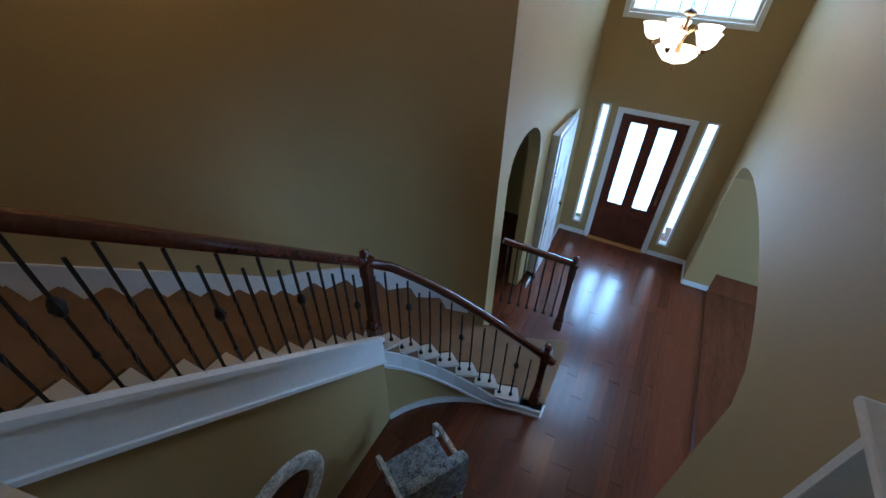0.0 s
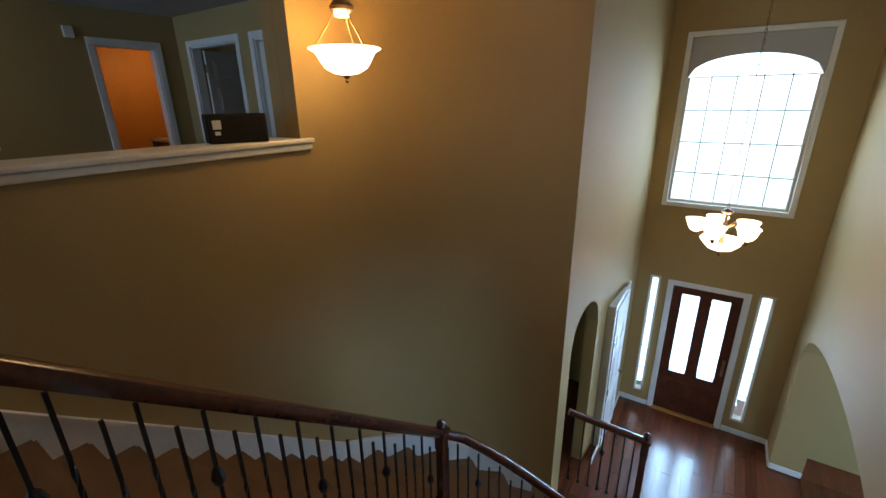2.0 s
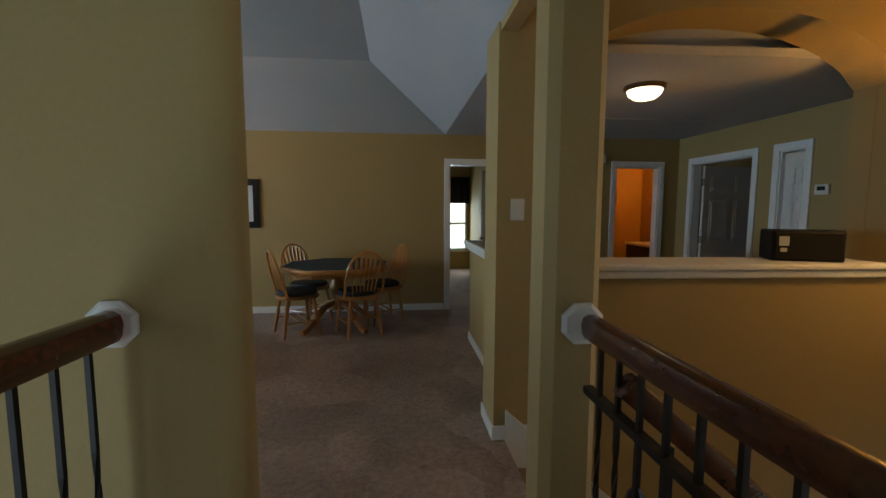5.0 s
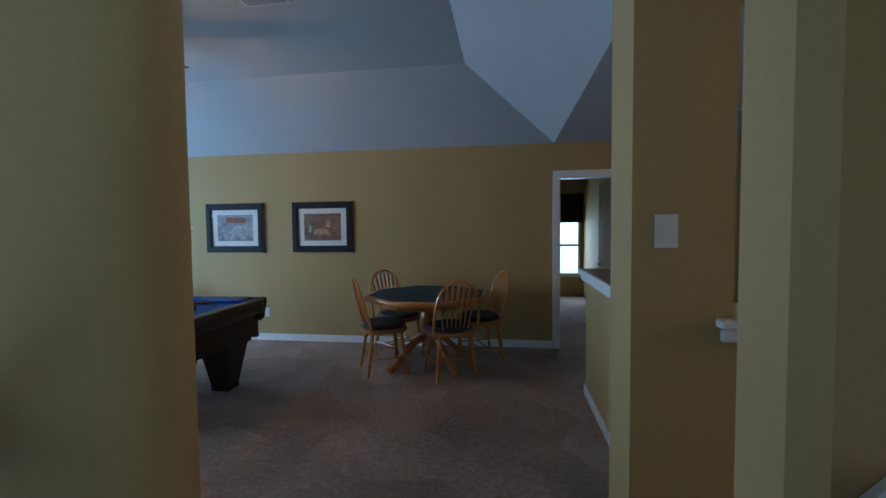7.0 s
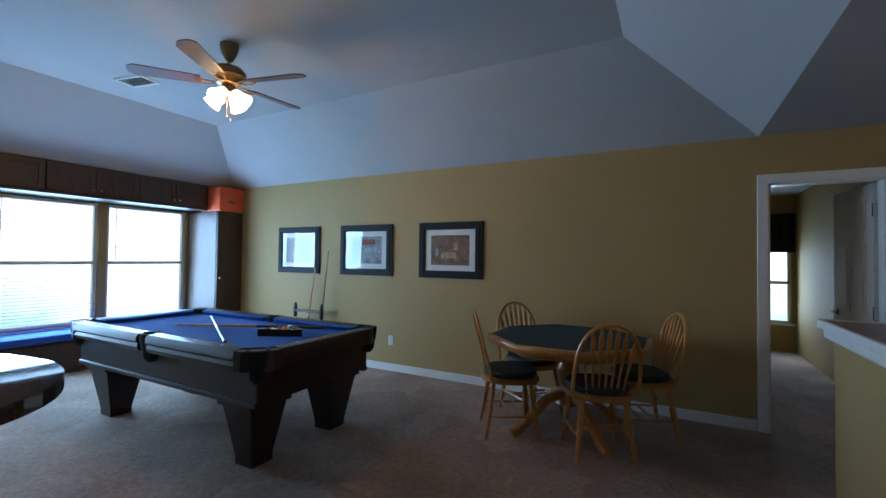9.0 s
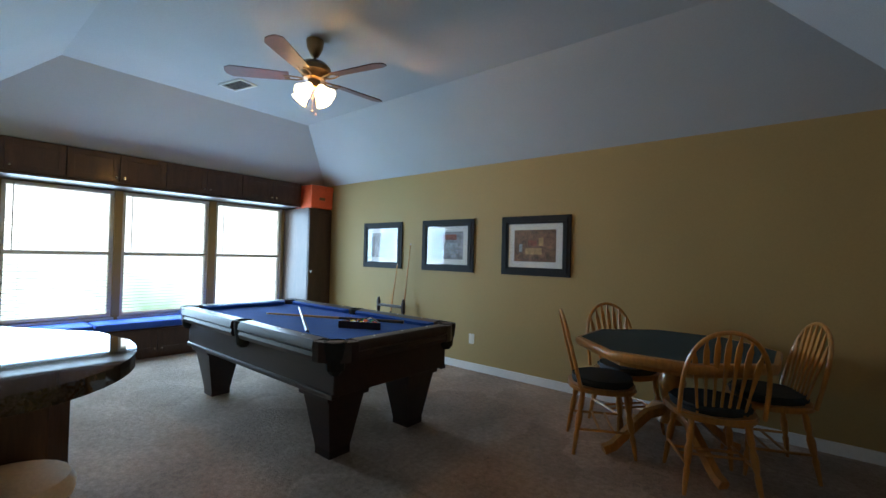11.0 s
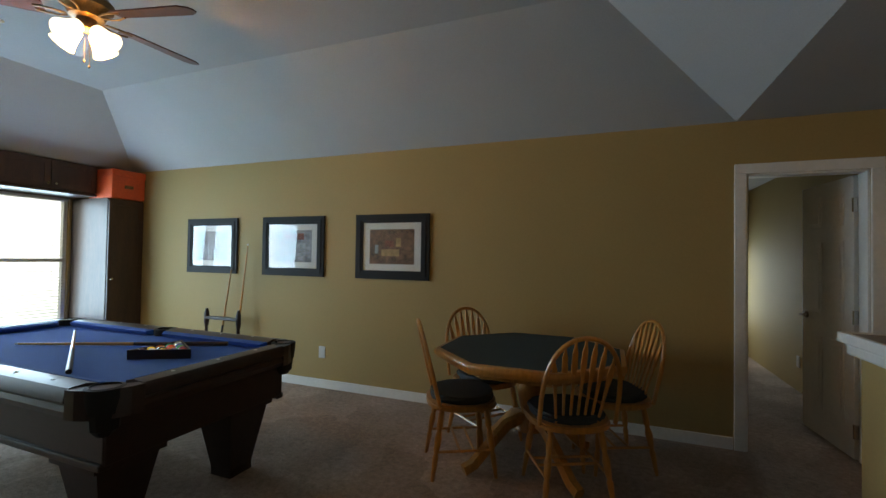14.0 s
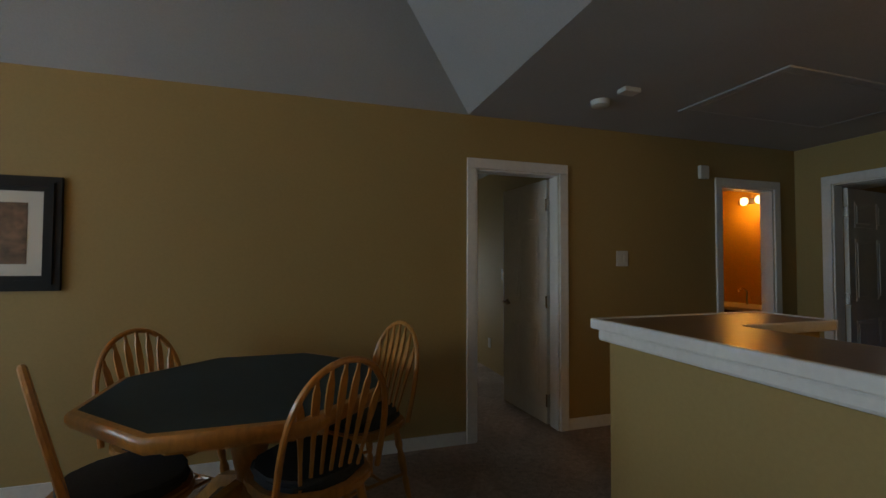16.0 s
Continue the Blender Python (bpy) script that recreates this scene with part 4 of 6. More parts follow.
window_y("window_5", 2.60, 3.44, 8.53, 0.44, 1.70)
bm = bmesh.new()
wave = [(2.46 + 0.02 * i, 8.44 + 0.022 * math.sin(i * 0.9), 1.84) for i in range(52)]
sweep(bm, wave, [(-0.006, -0.30), (0.006, -0.30), (0.006, 0.30), (-0.006, 0.30)])
solid("valance", bm, BLACK, "dark gathered fabric valance over the bedroom window", "valance", smooth=True)


def window_x(name, y0, y1, x, z0, z1, inward, label="white double-hung window with bright daylight behind", cross=True):
    """Window in a wall along y; inward is the direction of the room, +1 or -1."""
    w = thing(name, label, "window")
    w["kind"] = "structure"
    zm = (z0 + z1) / 2
    a, b = sorted((x - inward * 0.04, x - inward * 0.10))
    dims = [(a, b, y0, y0 + 0.04, z0, z1), (a, b, y1 - 0.04, y1, z0, z1), (a, b, y0, y1, z1 - 0.04, z1), (a, b, y0, y1, z0, z0 + 0.04)]
    part("window_frame", boxes(*dims), TRIM, w)
    spans = [(z0 + 0.04, z1 - 0.04)]
    if cross:
        part("meeting_rail", boxes((a, b, y0 + 0.04, y1 - 0.04, zm - 0.02, zm + 0.02)), TRIM, w)
        spans = [(z0 + 0.04, zm - 0.02), (zm + 0.02, z1 - 0.04)]
    for lo, hi in spans:
        o = part("pane", boxes(((a + b) / 2 - 0.003, (a + b) / 2 + 0.003, y0 + 0.04, y1 - 0.04, lo, hi)), GLASS, w)
        o.visible_shadow = False
    s0, s1 = sorted((x + inward * 0.03, x - inward * 0.10))
    bm = bmesh.new()
    bx(bm, s0, s1, y0 - 0.02, y1 + 0.02, z0 - 0.03, z0, 0.005)
    part("window_sill", bm, TRIM, w)


def blind(place, width, height, slats, label="white horizontal mini blind, lowered with slats open", tilt=26):
    """Blind that hangs along y, top at the origin."""
    b = thing("window_blind", label, "blind", place)
    bm = bmesh.new()
    bx(bm, -0.02, 0.02, -width / 2, width / 2, -0.035, 0.0, 0.004)
    part("headrail", bm, BLIND, b)
    bm = bmesh.new()
    bx(bm, -0.0125, 0.0125, -width / 2 + 0.005, width / 2 - 0.005, -0.0008, 0.0008)
    me = finish(bm)
    me.materials.append(BLIND)
    step = (height - 0.06) / slats
    for i in range(slats):
        o = new("slat", me)
        o.parent = b
        o.matrix_basis = pose(0, 0, -0.05 - step * i, 0, tilt, 0)
    bm = bmesh.new()
    bx(bm, -0.012, 0.012, -width / 2, width / 2, -height, -height + 0.015, 0.003)
    part("bottom_rail", bm, BLIND, b)
    for y in (-width * 0.36, width * 0.36):
        bm = bmesh.new()
        sweep(bm, [(0, y, 0), (0, y, -height)], disc_section(0.0015, 4), up=Vector((1, 0, 0)))
        part("ladder_cord", bm, BLIND, b)
    bm = bmesh.new()
    sweep(bm, [(0.03, -width * 0.42, -0.02), (0.03, -width * 0.42, -0.75)], disc_section(0.005, 6), up=Vector((1, 0, 0)))
    part("wand", bm, PLASTIC, b)


for i, (a, b) in enumerate(WIN):
    window_x("window_%d" % (i + 1), a, b, GX, WZ0, WZ1, 1)
    blind((GX - 0.012, (a + b) / 2, WZ1 - 0.005), b - a - 0.03, WZ1 - WZ0 - 0.02, 38, tilt=9)
window_x("window_4", 4.55, 5.55, 9.2, 0.6, 1.9, -1)
blind((9.21, 5.05, 1.89), 0.97, 1.27, 32, "white mini blind half closed in a dark bedroom", -48)
bm = bmesh.new()
bx(bm, 7.2, 8.9, 2.2, 3.8, 0.0, 0.62, 0.06)
solid("bed", bm, CUSHION, "blue covered bed in the far bedroom", "bed", smooth=True)

# ---- glowing distance outside ----
for nm, dims in (("backdrop_west", (-12.05, -12.0, -8, 12, -7, 9)), ("backdrop_east", (18.0, 18.05, -14, 12, -9, 12)), ("backdrop_north", (-4, 12, 14.0, 14.05, -7, 8)), ("backdrop_porch", (10.6, 10.65, -4.2, 0.4, FLOOR0 - 0.25, -0.6))):
    structure(nm, boxes(dims), PORCH if nm == "backdrop_porch" else OUTSIDE, "bright overcast sky and soft greenery")
structure("ground", boxes((-400, 400, -400, 400, FLOOR0 - 0.5, FLOOR0 - 0.25)), mat("lawn", (0.06, 0.10, 0.03), 0.95, scale=0.6, vary=0.4, fine=9), "green lawn round the house")

# ---- built-ins on the window wall ----


def cabinet_front(parent, x, y0, y1, z0, z1, knob_side):
    """Shaker door facing +x with a knob."""
    bm = bmesh.new()
    bx(bm, x, x + 0.016, y0, y1, z0, z1, 0.002)
    w = min(0.06, (z1 - z0) * 0.22)
    for a, b, lo, hi in ((y0, y0 + w, z0, z1), (y1 - w, y1, z0, z1), (y0 + w, y1 - w, z0, z0 + w), (y0 + w, y1 - w, z1 - w, z1)):
        bx(bm, x + 0.014, x + 0.024, a, b, lo, hi, 0.002)
    d = part("cabinet_door", bm, WALNUT, parent)
    if knob_side:
        bm = bmesh.new()
        ky = y1 - 0.035 if knob_side > 0 else y0 + 0.035
        kz = z0 + 0.05 if z1 - z0 < 1 else (z0 + z1) / 2
        lathe(bm, [(0.006, 0), (0.006, 0.014), (0.014, 0.018), (0.012, 0.028)], seg=10, m=Matrix.Translation((x + 0.024, ky, kz)) @ pose(0, 0, 0, 0, 90, 0))
        part("knob", bm, CHROME, d, "satin nickel knob")


def wall_cabinets():
    edges = [0.30, 1.24, 2.18, 3.12, 4.05]
    for a, b in zip(edges, edges[1:]):
        c = thing("wall_cabinet", "dark walnut cabinet above the windows", "cabinet", group="cabinets above the windows")
        bm = bmesh.new()
        bx(bm, GX + 0.002, -4.27, a + 0.002, b - 0.002, 2.08, 2.425, 0.003)
        part("body", bm, WALNUT, c)
        m = (a + b) / 2
        cabinet_front(c, -4.27, a + 0.006, m - 0.003, 2.095, 2.415, 1)
        cabinet_front(c, -4.27, m + 0.003, b - 0.006, 2.095, 2.415, -1)
    bm = bmesh.new()
    bx(bm, GX + 0.01, -4.245, 0.30, 4.05, 2.055, 2.079, 0.006)
    solid("light_rail", bm, WALNUT, "dark walnut moulding under the wall cabinets", "moulding")
    bench_edges = [0.30, 1.55, 2.80, 4.05]
    for a, b in zip(bench_edges, bench_edges[1:]):
        c = thing("window_bench", "dark walnut bench cabinet under the windows", "bench", group="benches under the windows")
        bm = bmesh.new()
        bx(bm, GX + 0.002, -4.36, a + 0.002, b - 0.002, 0.0, 0.37, 0.004)
        part("body", bm, WALNUT, c)
        m = (a + b) / 2
        cabinet_front(c, -4.36, a + 0.02, m - 0.003, 0.07, 0.35, 1)
        cabinet_front(c, -4.36, m + 0.003, b - 0.02, 0.07, 0.35, -1)
        bm = bmesh.new()
        bx(bm, GX + 0.02, -4.33, a + 0.006, b - 0.006, 0.371, 0.46, 0.028)
        solid("bench_cushion", bm, CUSHION, "blue upholstered bench cushion under the windows", "cushion", "bench cushions", smooth=True)
    tall = thing("tall_cabinet", "tall dark walnut cabinet in the corner", "cabinet")
    bm = bmesh.new()
    bx(bm, GX + 0.002, -4.05, 4.055, GY - 0.004, 0, 2.04, 0.004)
    part("body", bm, WALNUT, tall)
    cabinet_front(tall, -4.05, 4.062, GY - 0.012, 0.10, 2.02, -1)
    box = thing("storage_box", "red-orange fabric storage box on the tall cabinet", "box", (-4.22, 4.262, 2.041))
    bm = bmesh.new()
    bx(bm, -0.22, 0.22, -0.195, 0.20, 0, 0.36, 0.012)
    part("body", bm, RED, box)
    bm = bmesh.new()
    bx(bm, -0.226, 0.226, -0.20, 0.206, 0.27, 0.355, 0.008)
    part("lid", bm, RED, box)
    part("handle", boxes((0.219, 0.228, -0.05, 0.05, 0.13, 0.17)), BRONZE, box)


wall_cabinets()


# ---- pictures ----
def picture(x0, x1, z0, z1, art, label, bars):
    p = thing("framed_picture", label, "picture", ((x0 + x1) / 2, GY, (z0 + z1) / 2), 0, "framed pictures on the wall")
    hw, hh, f = (x1 - x0) / 2, (z1 - z0) / 2, 0.085
    outline = [(-hw, -hh), (hw, -hh), (hw, hh), (-hw, hh)]
    for i in range(4):
        (u0, v0), (u1, v1) = outline[i], outline[(i + 1) % 4]
        k0, k1 = (1 - f / hw, 1 - f / hh), (1 - f / hw, 1 - f / hh)
        bm = bmesh.new()
        plate(bm, [(u0, v0), (u1, v1), (u1 * k1[0], v1 * k1[1]), (u0 * k0[0], v0 * k0[1])], "y", -0.022, -0.001)
        j0, j1 = (1 - 0.035 / hw, 1 - 0.035 / hh), (1 - 0.06 / hw, 1 - 0.06 / hh)
        plate(bm, [(u0 * j0[0], v0 * j0[1]), (u1 * j0[0], v1 * j0[1]), (u1 * j1[0], v1 * j1[1]), (u0 * j1[0], v0 * j1[1])], "y", -0.030, -0.021)
        part("frame", bm, BLACK, p)
    mw, mh = hw - f, hh - f
    part("mat_board", boxes((-mw, mw, -0.010, -0.002, -mh, mh)), MATBOARD, p)
    aw, ah = mw - 0.075, mh - 0.065
    pr = part("print", boxes((-aw, aw, -0.012, -0.0095, -ah, ah)), art, p, "brown toned print")
    for bx0, bx1, bz0, bz1, mt in bars:
        part("shape", boxes((bx0 * aw, bx1 * aw, -0.0135, -0.0118, bz0 * ah, bz1 * ah)), mt, pr)
    part("glass", boxes((-mw, mw, -0.0185, -0.0165, -mh, mh)), GLASS, p, "clear picture glass")


TAN = mat("tan_ink", (0.42, 0.24, 0.10), 0.6, scale=20, vary=0.5)
RUST = mat("rust_ink", (0.22, 0.05, 0.03), 0.6, scale=20, vary=0.6)
GREYINK = mat("grey_ink", (0.30, 0.32, 0.34), 0.6, scale=20, vary=0.5)
picture(-3.205, -2.41, 1.157, 1.80, ARTB, "black framed print with a white mat, reflecting the windows", [(-0.6, 0.2, -0.7, 0.1, GREYINK)])
picture(-2.03, -1.205, 1.157, 1.80, ARTB, "dark framed print with a white mat, reflecting the windows", [(-0.5, 0.6, 0.4, 0.8, RUST), (-0.2, 0.7, -0.6, 0.2, GREYINK)])
picture(-0.812, 0.0, 1.157, 1.80, ART, "black framed brown print with a white mat", [(-0.45, 0.35, -0.55, -0.15, TAN), (-0.3, 0.1, 0.0, 0.35, RUST), (0.2, 0.42, 0.0, 0.5, TAN), (-0.75, -0.6, -0.4, 0.1, GREYINK)])


# ---- pool table ----
def pool_table():
    cx, cy, hx, hy, top = -1.545, 2.46, 1.235, 0.63, 0.80
    p = thing("pool_table", "dark mahogany pool table with blue felt and tapered legs", "pool table", (cx, cy, 0))
    ix, iy = hx - 0.13, hy - 0.13
    bm = bmesh.new()
    bx(bm, -ix - 0.04, ix + 0.04, -iy - 0.04, iy + 0.04, top - 0.075, top - 0.04)
    part("playing_surface", bm, FELT, p, "blue felt playing surface")
    # wooden rails between the pockets, rounded outer edge
    prof = [(0.0, -0.12), (0.0, 0.0), (0.05, 0.012), (0.115, 0.006), (0.13, -0.012), (0.135, -0.05), (0.12, -0.065), (0.128, -0.09), (0.115, -0.12)]

    def rail(a, b, out):
        bm = bmesh.new()
        a, b, out = Vector(a), Vector(b), Vector(out)
        r0 = [bm.verts.new(a + out * o + Vector((0, 0, top + z))) for o, z in prof]
        r1 = [bm.verts.new(b + out * o + Vector((0, 0, top + z))) for o, z in prof]
        n = len(prof)
        for i in range(n):
            bm.faces.new((r0[i], r0[(i + 1) % n], r1[(i + 1) % n], r1[i]))
        bm.faces.new(r0)
        bm.faces.new(list(reversed(r1)))
        part("rail", bm, POOLWOOD, p, smooth=True)
        bm = bmesh.new()
        inn = [(0.0, 0.002), (0.0, -0.045), (-0.028, -0.035), (-0.045, -0.008)]
        k = (b - a).normalized() * 0.03
        r0 = [bm.verts.new(a + (k if o < 0 else Vector((0, 0, 0))) + out * o + Vector((0, 0, top + z))) for o, z in inn]
        r1 = [bm.verts.new(b - (k if o < 0 else Vector((0, 0, 0))) + out * o + Vector((0, 0, top + z))) for o, z in inn]
        for i in range(4):
            bm.faces.new((r0[i], r0[(i + 1) % 4], r1[(i + 1) % 4], r1[i]))
        bm.faces.new(r0)
        bm.faces.new(list(reversed(r1)))
        part("cushion", bm, FELT, p, "blue felt rail cushion")
        for f in (0.2, 0.5, 0.8):
            q = a.lerp(b, f) + out * 0.07
            bm = bmesh.new()
            lathe(bm, [(0.009, top + 0.0105), (0.009, top + 0.0125)], q.x, q.y, 6)
            part("sight", bm, PLASTIC, p)

    g = 0.07
    for s in (-1, 1):
        rail((-ix + g, s * iy, 0), (-0.06, s * iy, 0), (0, s, 0))
        rail((0.06, s * iy, 0), (ix - g, s * iy, 0), (0, s, 0))
        rail((s * ix, -iy + g, 0), (s * ix, iy - g, 0), (s, 0, 0))
    # leather pockets
    for x in (-1, 0, 1):
        for y in (-1, 1):
            px, py = x * (ix + 0.035), y * (iy + (0.055 if x == 0 else 0.035))
            bm = bmesh.new()
            lathe(bm, [(0.066, top - 0.10), (0.075, top - 0.03), (0.075, top + 0.006), (0.058, top + 0.010), (0.052, top - 0.02), (0.04, top - 0.06)], px, py, 18)
            pk = part("pocket", bm, BLACK, p, "black leather pocket", smooth=True)
            bm = bmesh.new()
            lathe(bm, [(0.03, top - 0.20), (0.055, top - 0.17), (0.062, top - 0.10)], px, py, 12)
            part("pocket_bag", bm, BLACK, pk)
            if x:
                # rounded wooden corner cap round the pocket
                bm = bmesh.new()
                outline = []
                for i in range(7):
                    a = math.pi / 2 * i / 6
                    outline.append((x * (ix - g + (g + 0.13) * math.cos(a) * 1.0), y * (iy - g + (g + 0.13) * math.sin(a))))
                outline = [(x * (ix - g), y * (iy + 0.13))][:0] + outline + [(x * (ix - g), y * (iy + 0.085)), (x * (ix + 0.085), y * (iy - g))]
                prism(bm, outline, top - 0.12, top + 0.004)
                part("corner_cap", bm, POOLWOOD, p)
    # apron
    for s in (-1, 1):
        bm = bmesh.new()
        bx(bm, -hx + 0.10, hx - 0.10, s * (hy - 0.115) - 0.02, s * (hy - 0.115) + 0.02, 0.44, top - 0.10, 0.006)
        bx(bm, -hx + 0.10, hx - 0.10, s * (hy - 0.105) - 0.025, s * (hy - 0.105) + 0.025, 0.44, 0.475, 0.008)
        part("side_apron", bm, POOLWOOD, p)
        bm = bmesh.new()
        bx(bm, s * (hx - 0.115) - 0.02, s * (hx - 0.115) + 0.02, -hy + 0.10, hy - 0.10, 0.46, top - 0.10, 0.006)
        part("end_apron", bm, POOLWOOD, p)
    part("bed", boxes((-ix - 0.02, ix + 0.02, -iy - 0.02, iy + 0.02, top - 0.16, top - 0.076)), POOLWOOD, p)
    for x in (-1, 1):
        for y in (-1, 1):
            lx, ly = x * 0.90, y * 0.36
            bm = bmesh.new()
            rings = [(0.15, 0.50), (0.15, 0.44), (0.165, 0.435), (0.165, 0.405), (0.142, 0.40), (0.082, 0.05), (0.082, 0.0)]
            prev = None
            for h, z in reversed(rings):
                ring = [bm.verts.new((lx + sx * h, ly + sy * h, z)) for sx, sy in ((-1, -1), (1, -1), (1, 1), (-1, 1))]
                if prev:
                    for i in range(4):
                        bm.faces.new((prev[i], prev[(i + 1) % 4], ring[(i + 1) % 4], ring[i]))
                else:
                    bm.faces.new(list(reversed(ring)))
                prev = ring
            bm.faces.new(prev)
            part("leg", bm, POOLWOOD, p)
    return cx, cy, top


PX, PY, PT = pool_table()
FELTZ = PT - 0.04


def cue(a, b, label):
    c = thing("pool_cue", label, "cue", group="pool cues")
    a, b = Vector(a), Vector(b)
    d = b - a
    rot = d.to_track_quat("Z", "Y").to_matrix().to_4x4()
    m = Matrix.Translation(a) @ rot
    L = d.length
    bm = bmesh.new()
    lathe(bm, [(0.0135, 0.0), (0.0145, 0.02), (0.0115, L * 0.45)], seg=10, m=m)
    part("butt", bm, POOLWOOD, c, smooth=True)
    bm = bmesh.new()
    lathe(bm, [(0.0115, L * 0.45), (0.0065, L - 0.02)], seg=10, m=m)
    part("shaft", bm, OAK, c, "pale maple shaft", smooth=True)
    bm = bmesh.new()
    lathe(bm, [(0.0065, L - 0.02), (0.006, L)], seg=8, m=m)
    part("tip", bm, PLASTIC, c)


cue((-0.79, 2.90, FELTZ + 0.018), (-1.98, 2.32, FELTZ + 0.018), "wooden pool cue lying across the blue felt")
cue((-0.92, 2.06, FELTZ + 0.018), (-2.00, 2.66, FELTZ + 0.050), "pale pool cue lying across another cue")


def ball_rack():
    r = thing("ball_rack", "dark triangular rack full of pool balls on the felt", "ball rack", (-0.88, 2.56, FELTZ))
    s = 0.20
    tri = [(0.17, 0.0), (-0.12, 0.165), (-0.12, -0.165)]
    bm = bmesh.new()
    pts = [(x, y, 0.025) for x, y in tri]
    sweep(bm, pts, [(-0.007, -0.025), (0.007, -0.025), (0.007, 0.03), (-0.007, 0.03)], closed=True)
    part("frame", bm, POOLWOOD, r)
    cols = [(0.65, 0.04, 0.02), (0.75, 0.45, 0.03), (0.7, 0.68, 0.6), (0.02, 0.05, 0.3), (0.5, 0.12, 0.02), (0.02, 0.02, 0.02), (0.25, 0.02, 0.05), (0.02, 0.2, 0.08)]
    mats = [mat("ball_colour", c, 0.1, coat=0.6) for c in cols]
    k = 0
    for row in range(5):
        for j in range(row + 1):
            x = 0.115 - row * 0.05
            y = (j - row / 2) * 0.0575
            bm = bmesh.new()
            bmesh.ops.create_uvsphere(bm, u_segments=14, v_segments=8, radius=0.0285, matrix=Matrix.Translation((x, y, 0.029)))
            part("ball", bm, mats[(k * 3) % 8], r, smooth=True)
            k += 1


ball_rack()


def cue_stand():
    c = thing("cue_rack", "dark wooden floor cue rack with two cues against the wall", "cue rack", (-2.47, 4.34, 0))
    bm = bmesh.new()
    bx(bm, -0.28, 0.28, -0.11, 0.11, 0, 0.05, 0.008)
    part("base", bm, POOLWOOD, c)
    for x in (-0.24, 0.24):
        bm = bmesh.new()
        lathe(bm, [(0.02, 0.05), (0.026, 0.10), (0.016, 0.2), (0.018, 0.55), (0.028, 0.60), (0.028, 0.70), (0.012, 0.76)], x, 0, 12)
        part("post", bm, POOLWOOD, c, smooth=True)
    bm = bmesh.new()
    bx(bm, -0.24, 0.24, -0.035, 0.035, 0.64, 0.67, 0.005)
    part("holder", bm, POOLWOOD, c)
    cue((-2.26, 4.31, 0.051), (-2.22, 4.44, 1.50), "dark pool cue standing in the rack")
    cue((-2.52, 4.31, 0.051), (-2.46, 4.44, 1.22), "short dark pool cue standing in the rack")


cue_stand()


# ---- card table and chairs ----
def card_table():
    t = thing("card_table", "octagonal honey oak card table with dark felt top", "table", (1.09, 3.71, 0), 22.5)
    R = 0.645

    def octo(r):
        return [(r * math.cos(2 * math.pi * i / 8), r * math.sin(2 * math.pi * i / 8)) for i in range(8)]
    bm = bmesh.new()
    prism(bm, octo(R - 0.023), 0.745, 0.765)
    part("felt_top", bm, GREENFELT, t, "dark teal felt playing top")
    bm = bmesh.new()
    sweep(bm, [(x, y, 0.748) for x, y in octo(R - 0.02)], [(-0.002, -0.045), (0.018, -0.045), (0.032, -0.022), (0.034, 0.0), (0.024, 0.014), (-0.002, 0.018)], closed=True)
    part("rim", bm, OAK, t, "honey oak rim", smooth=True)
    bm = bmesh.new()
    prism(bm, octo(R - 0.10), 0.66, 0.744)
    part("apron", bm, OAK, t)
    bm = bmesh.new()
    lathe(bm, [(0.10, 0.22), (0.085, 0.27), (0.055, 0.33), (0.075, 0.42), (0.09, 0.50), (0.06, 0.58), (0.10, 0.66)], seg=20)
    part("pedestal", bm, OAK, t, smooth=True)
    for k in range(4):
        m = pose(0, 0, 0, 0, 0, 22.5 + 90 * k)
        pts = [m @ Vector(p) for p in ((0.05, 0, 0.30), (0.18, 0, 0.27), (0.32, 0, 0.15), (0.43, 0, 0.05), (0.50, 0, 0.025))]
        bm = bmesh.new()
        sweep(bm, pts, [(-0.028, -0.025), (0.028, -0.025), (0.034, 0.0), (0.024, 0.03), (-0.024, 0.03), (-0.034, 0.0)])
        part("foot", bm, OAK, t, smooth=True)


card_table()


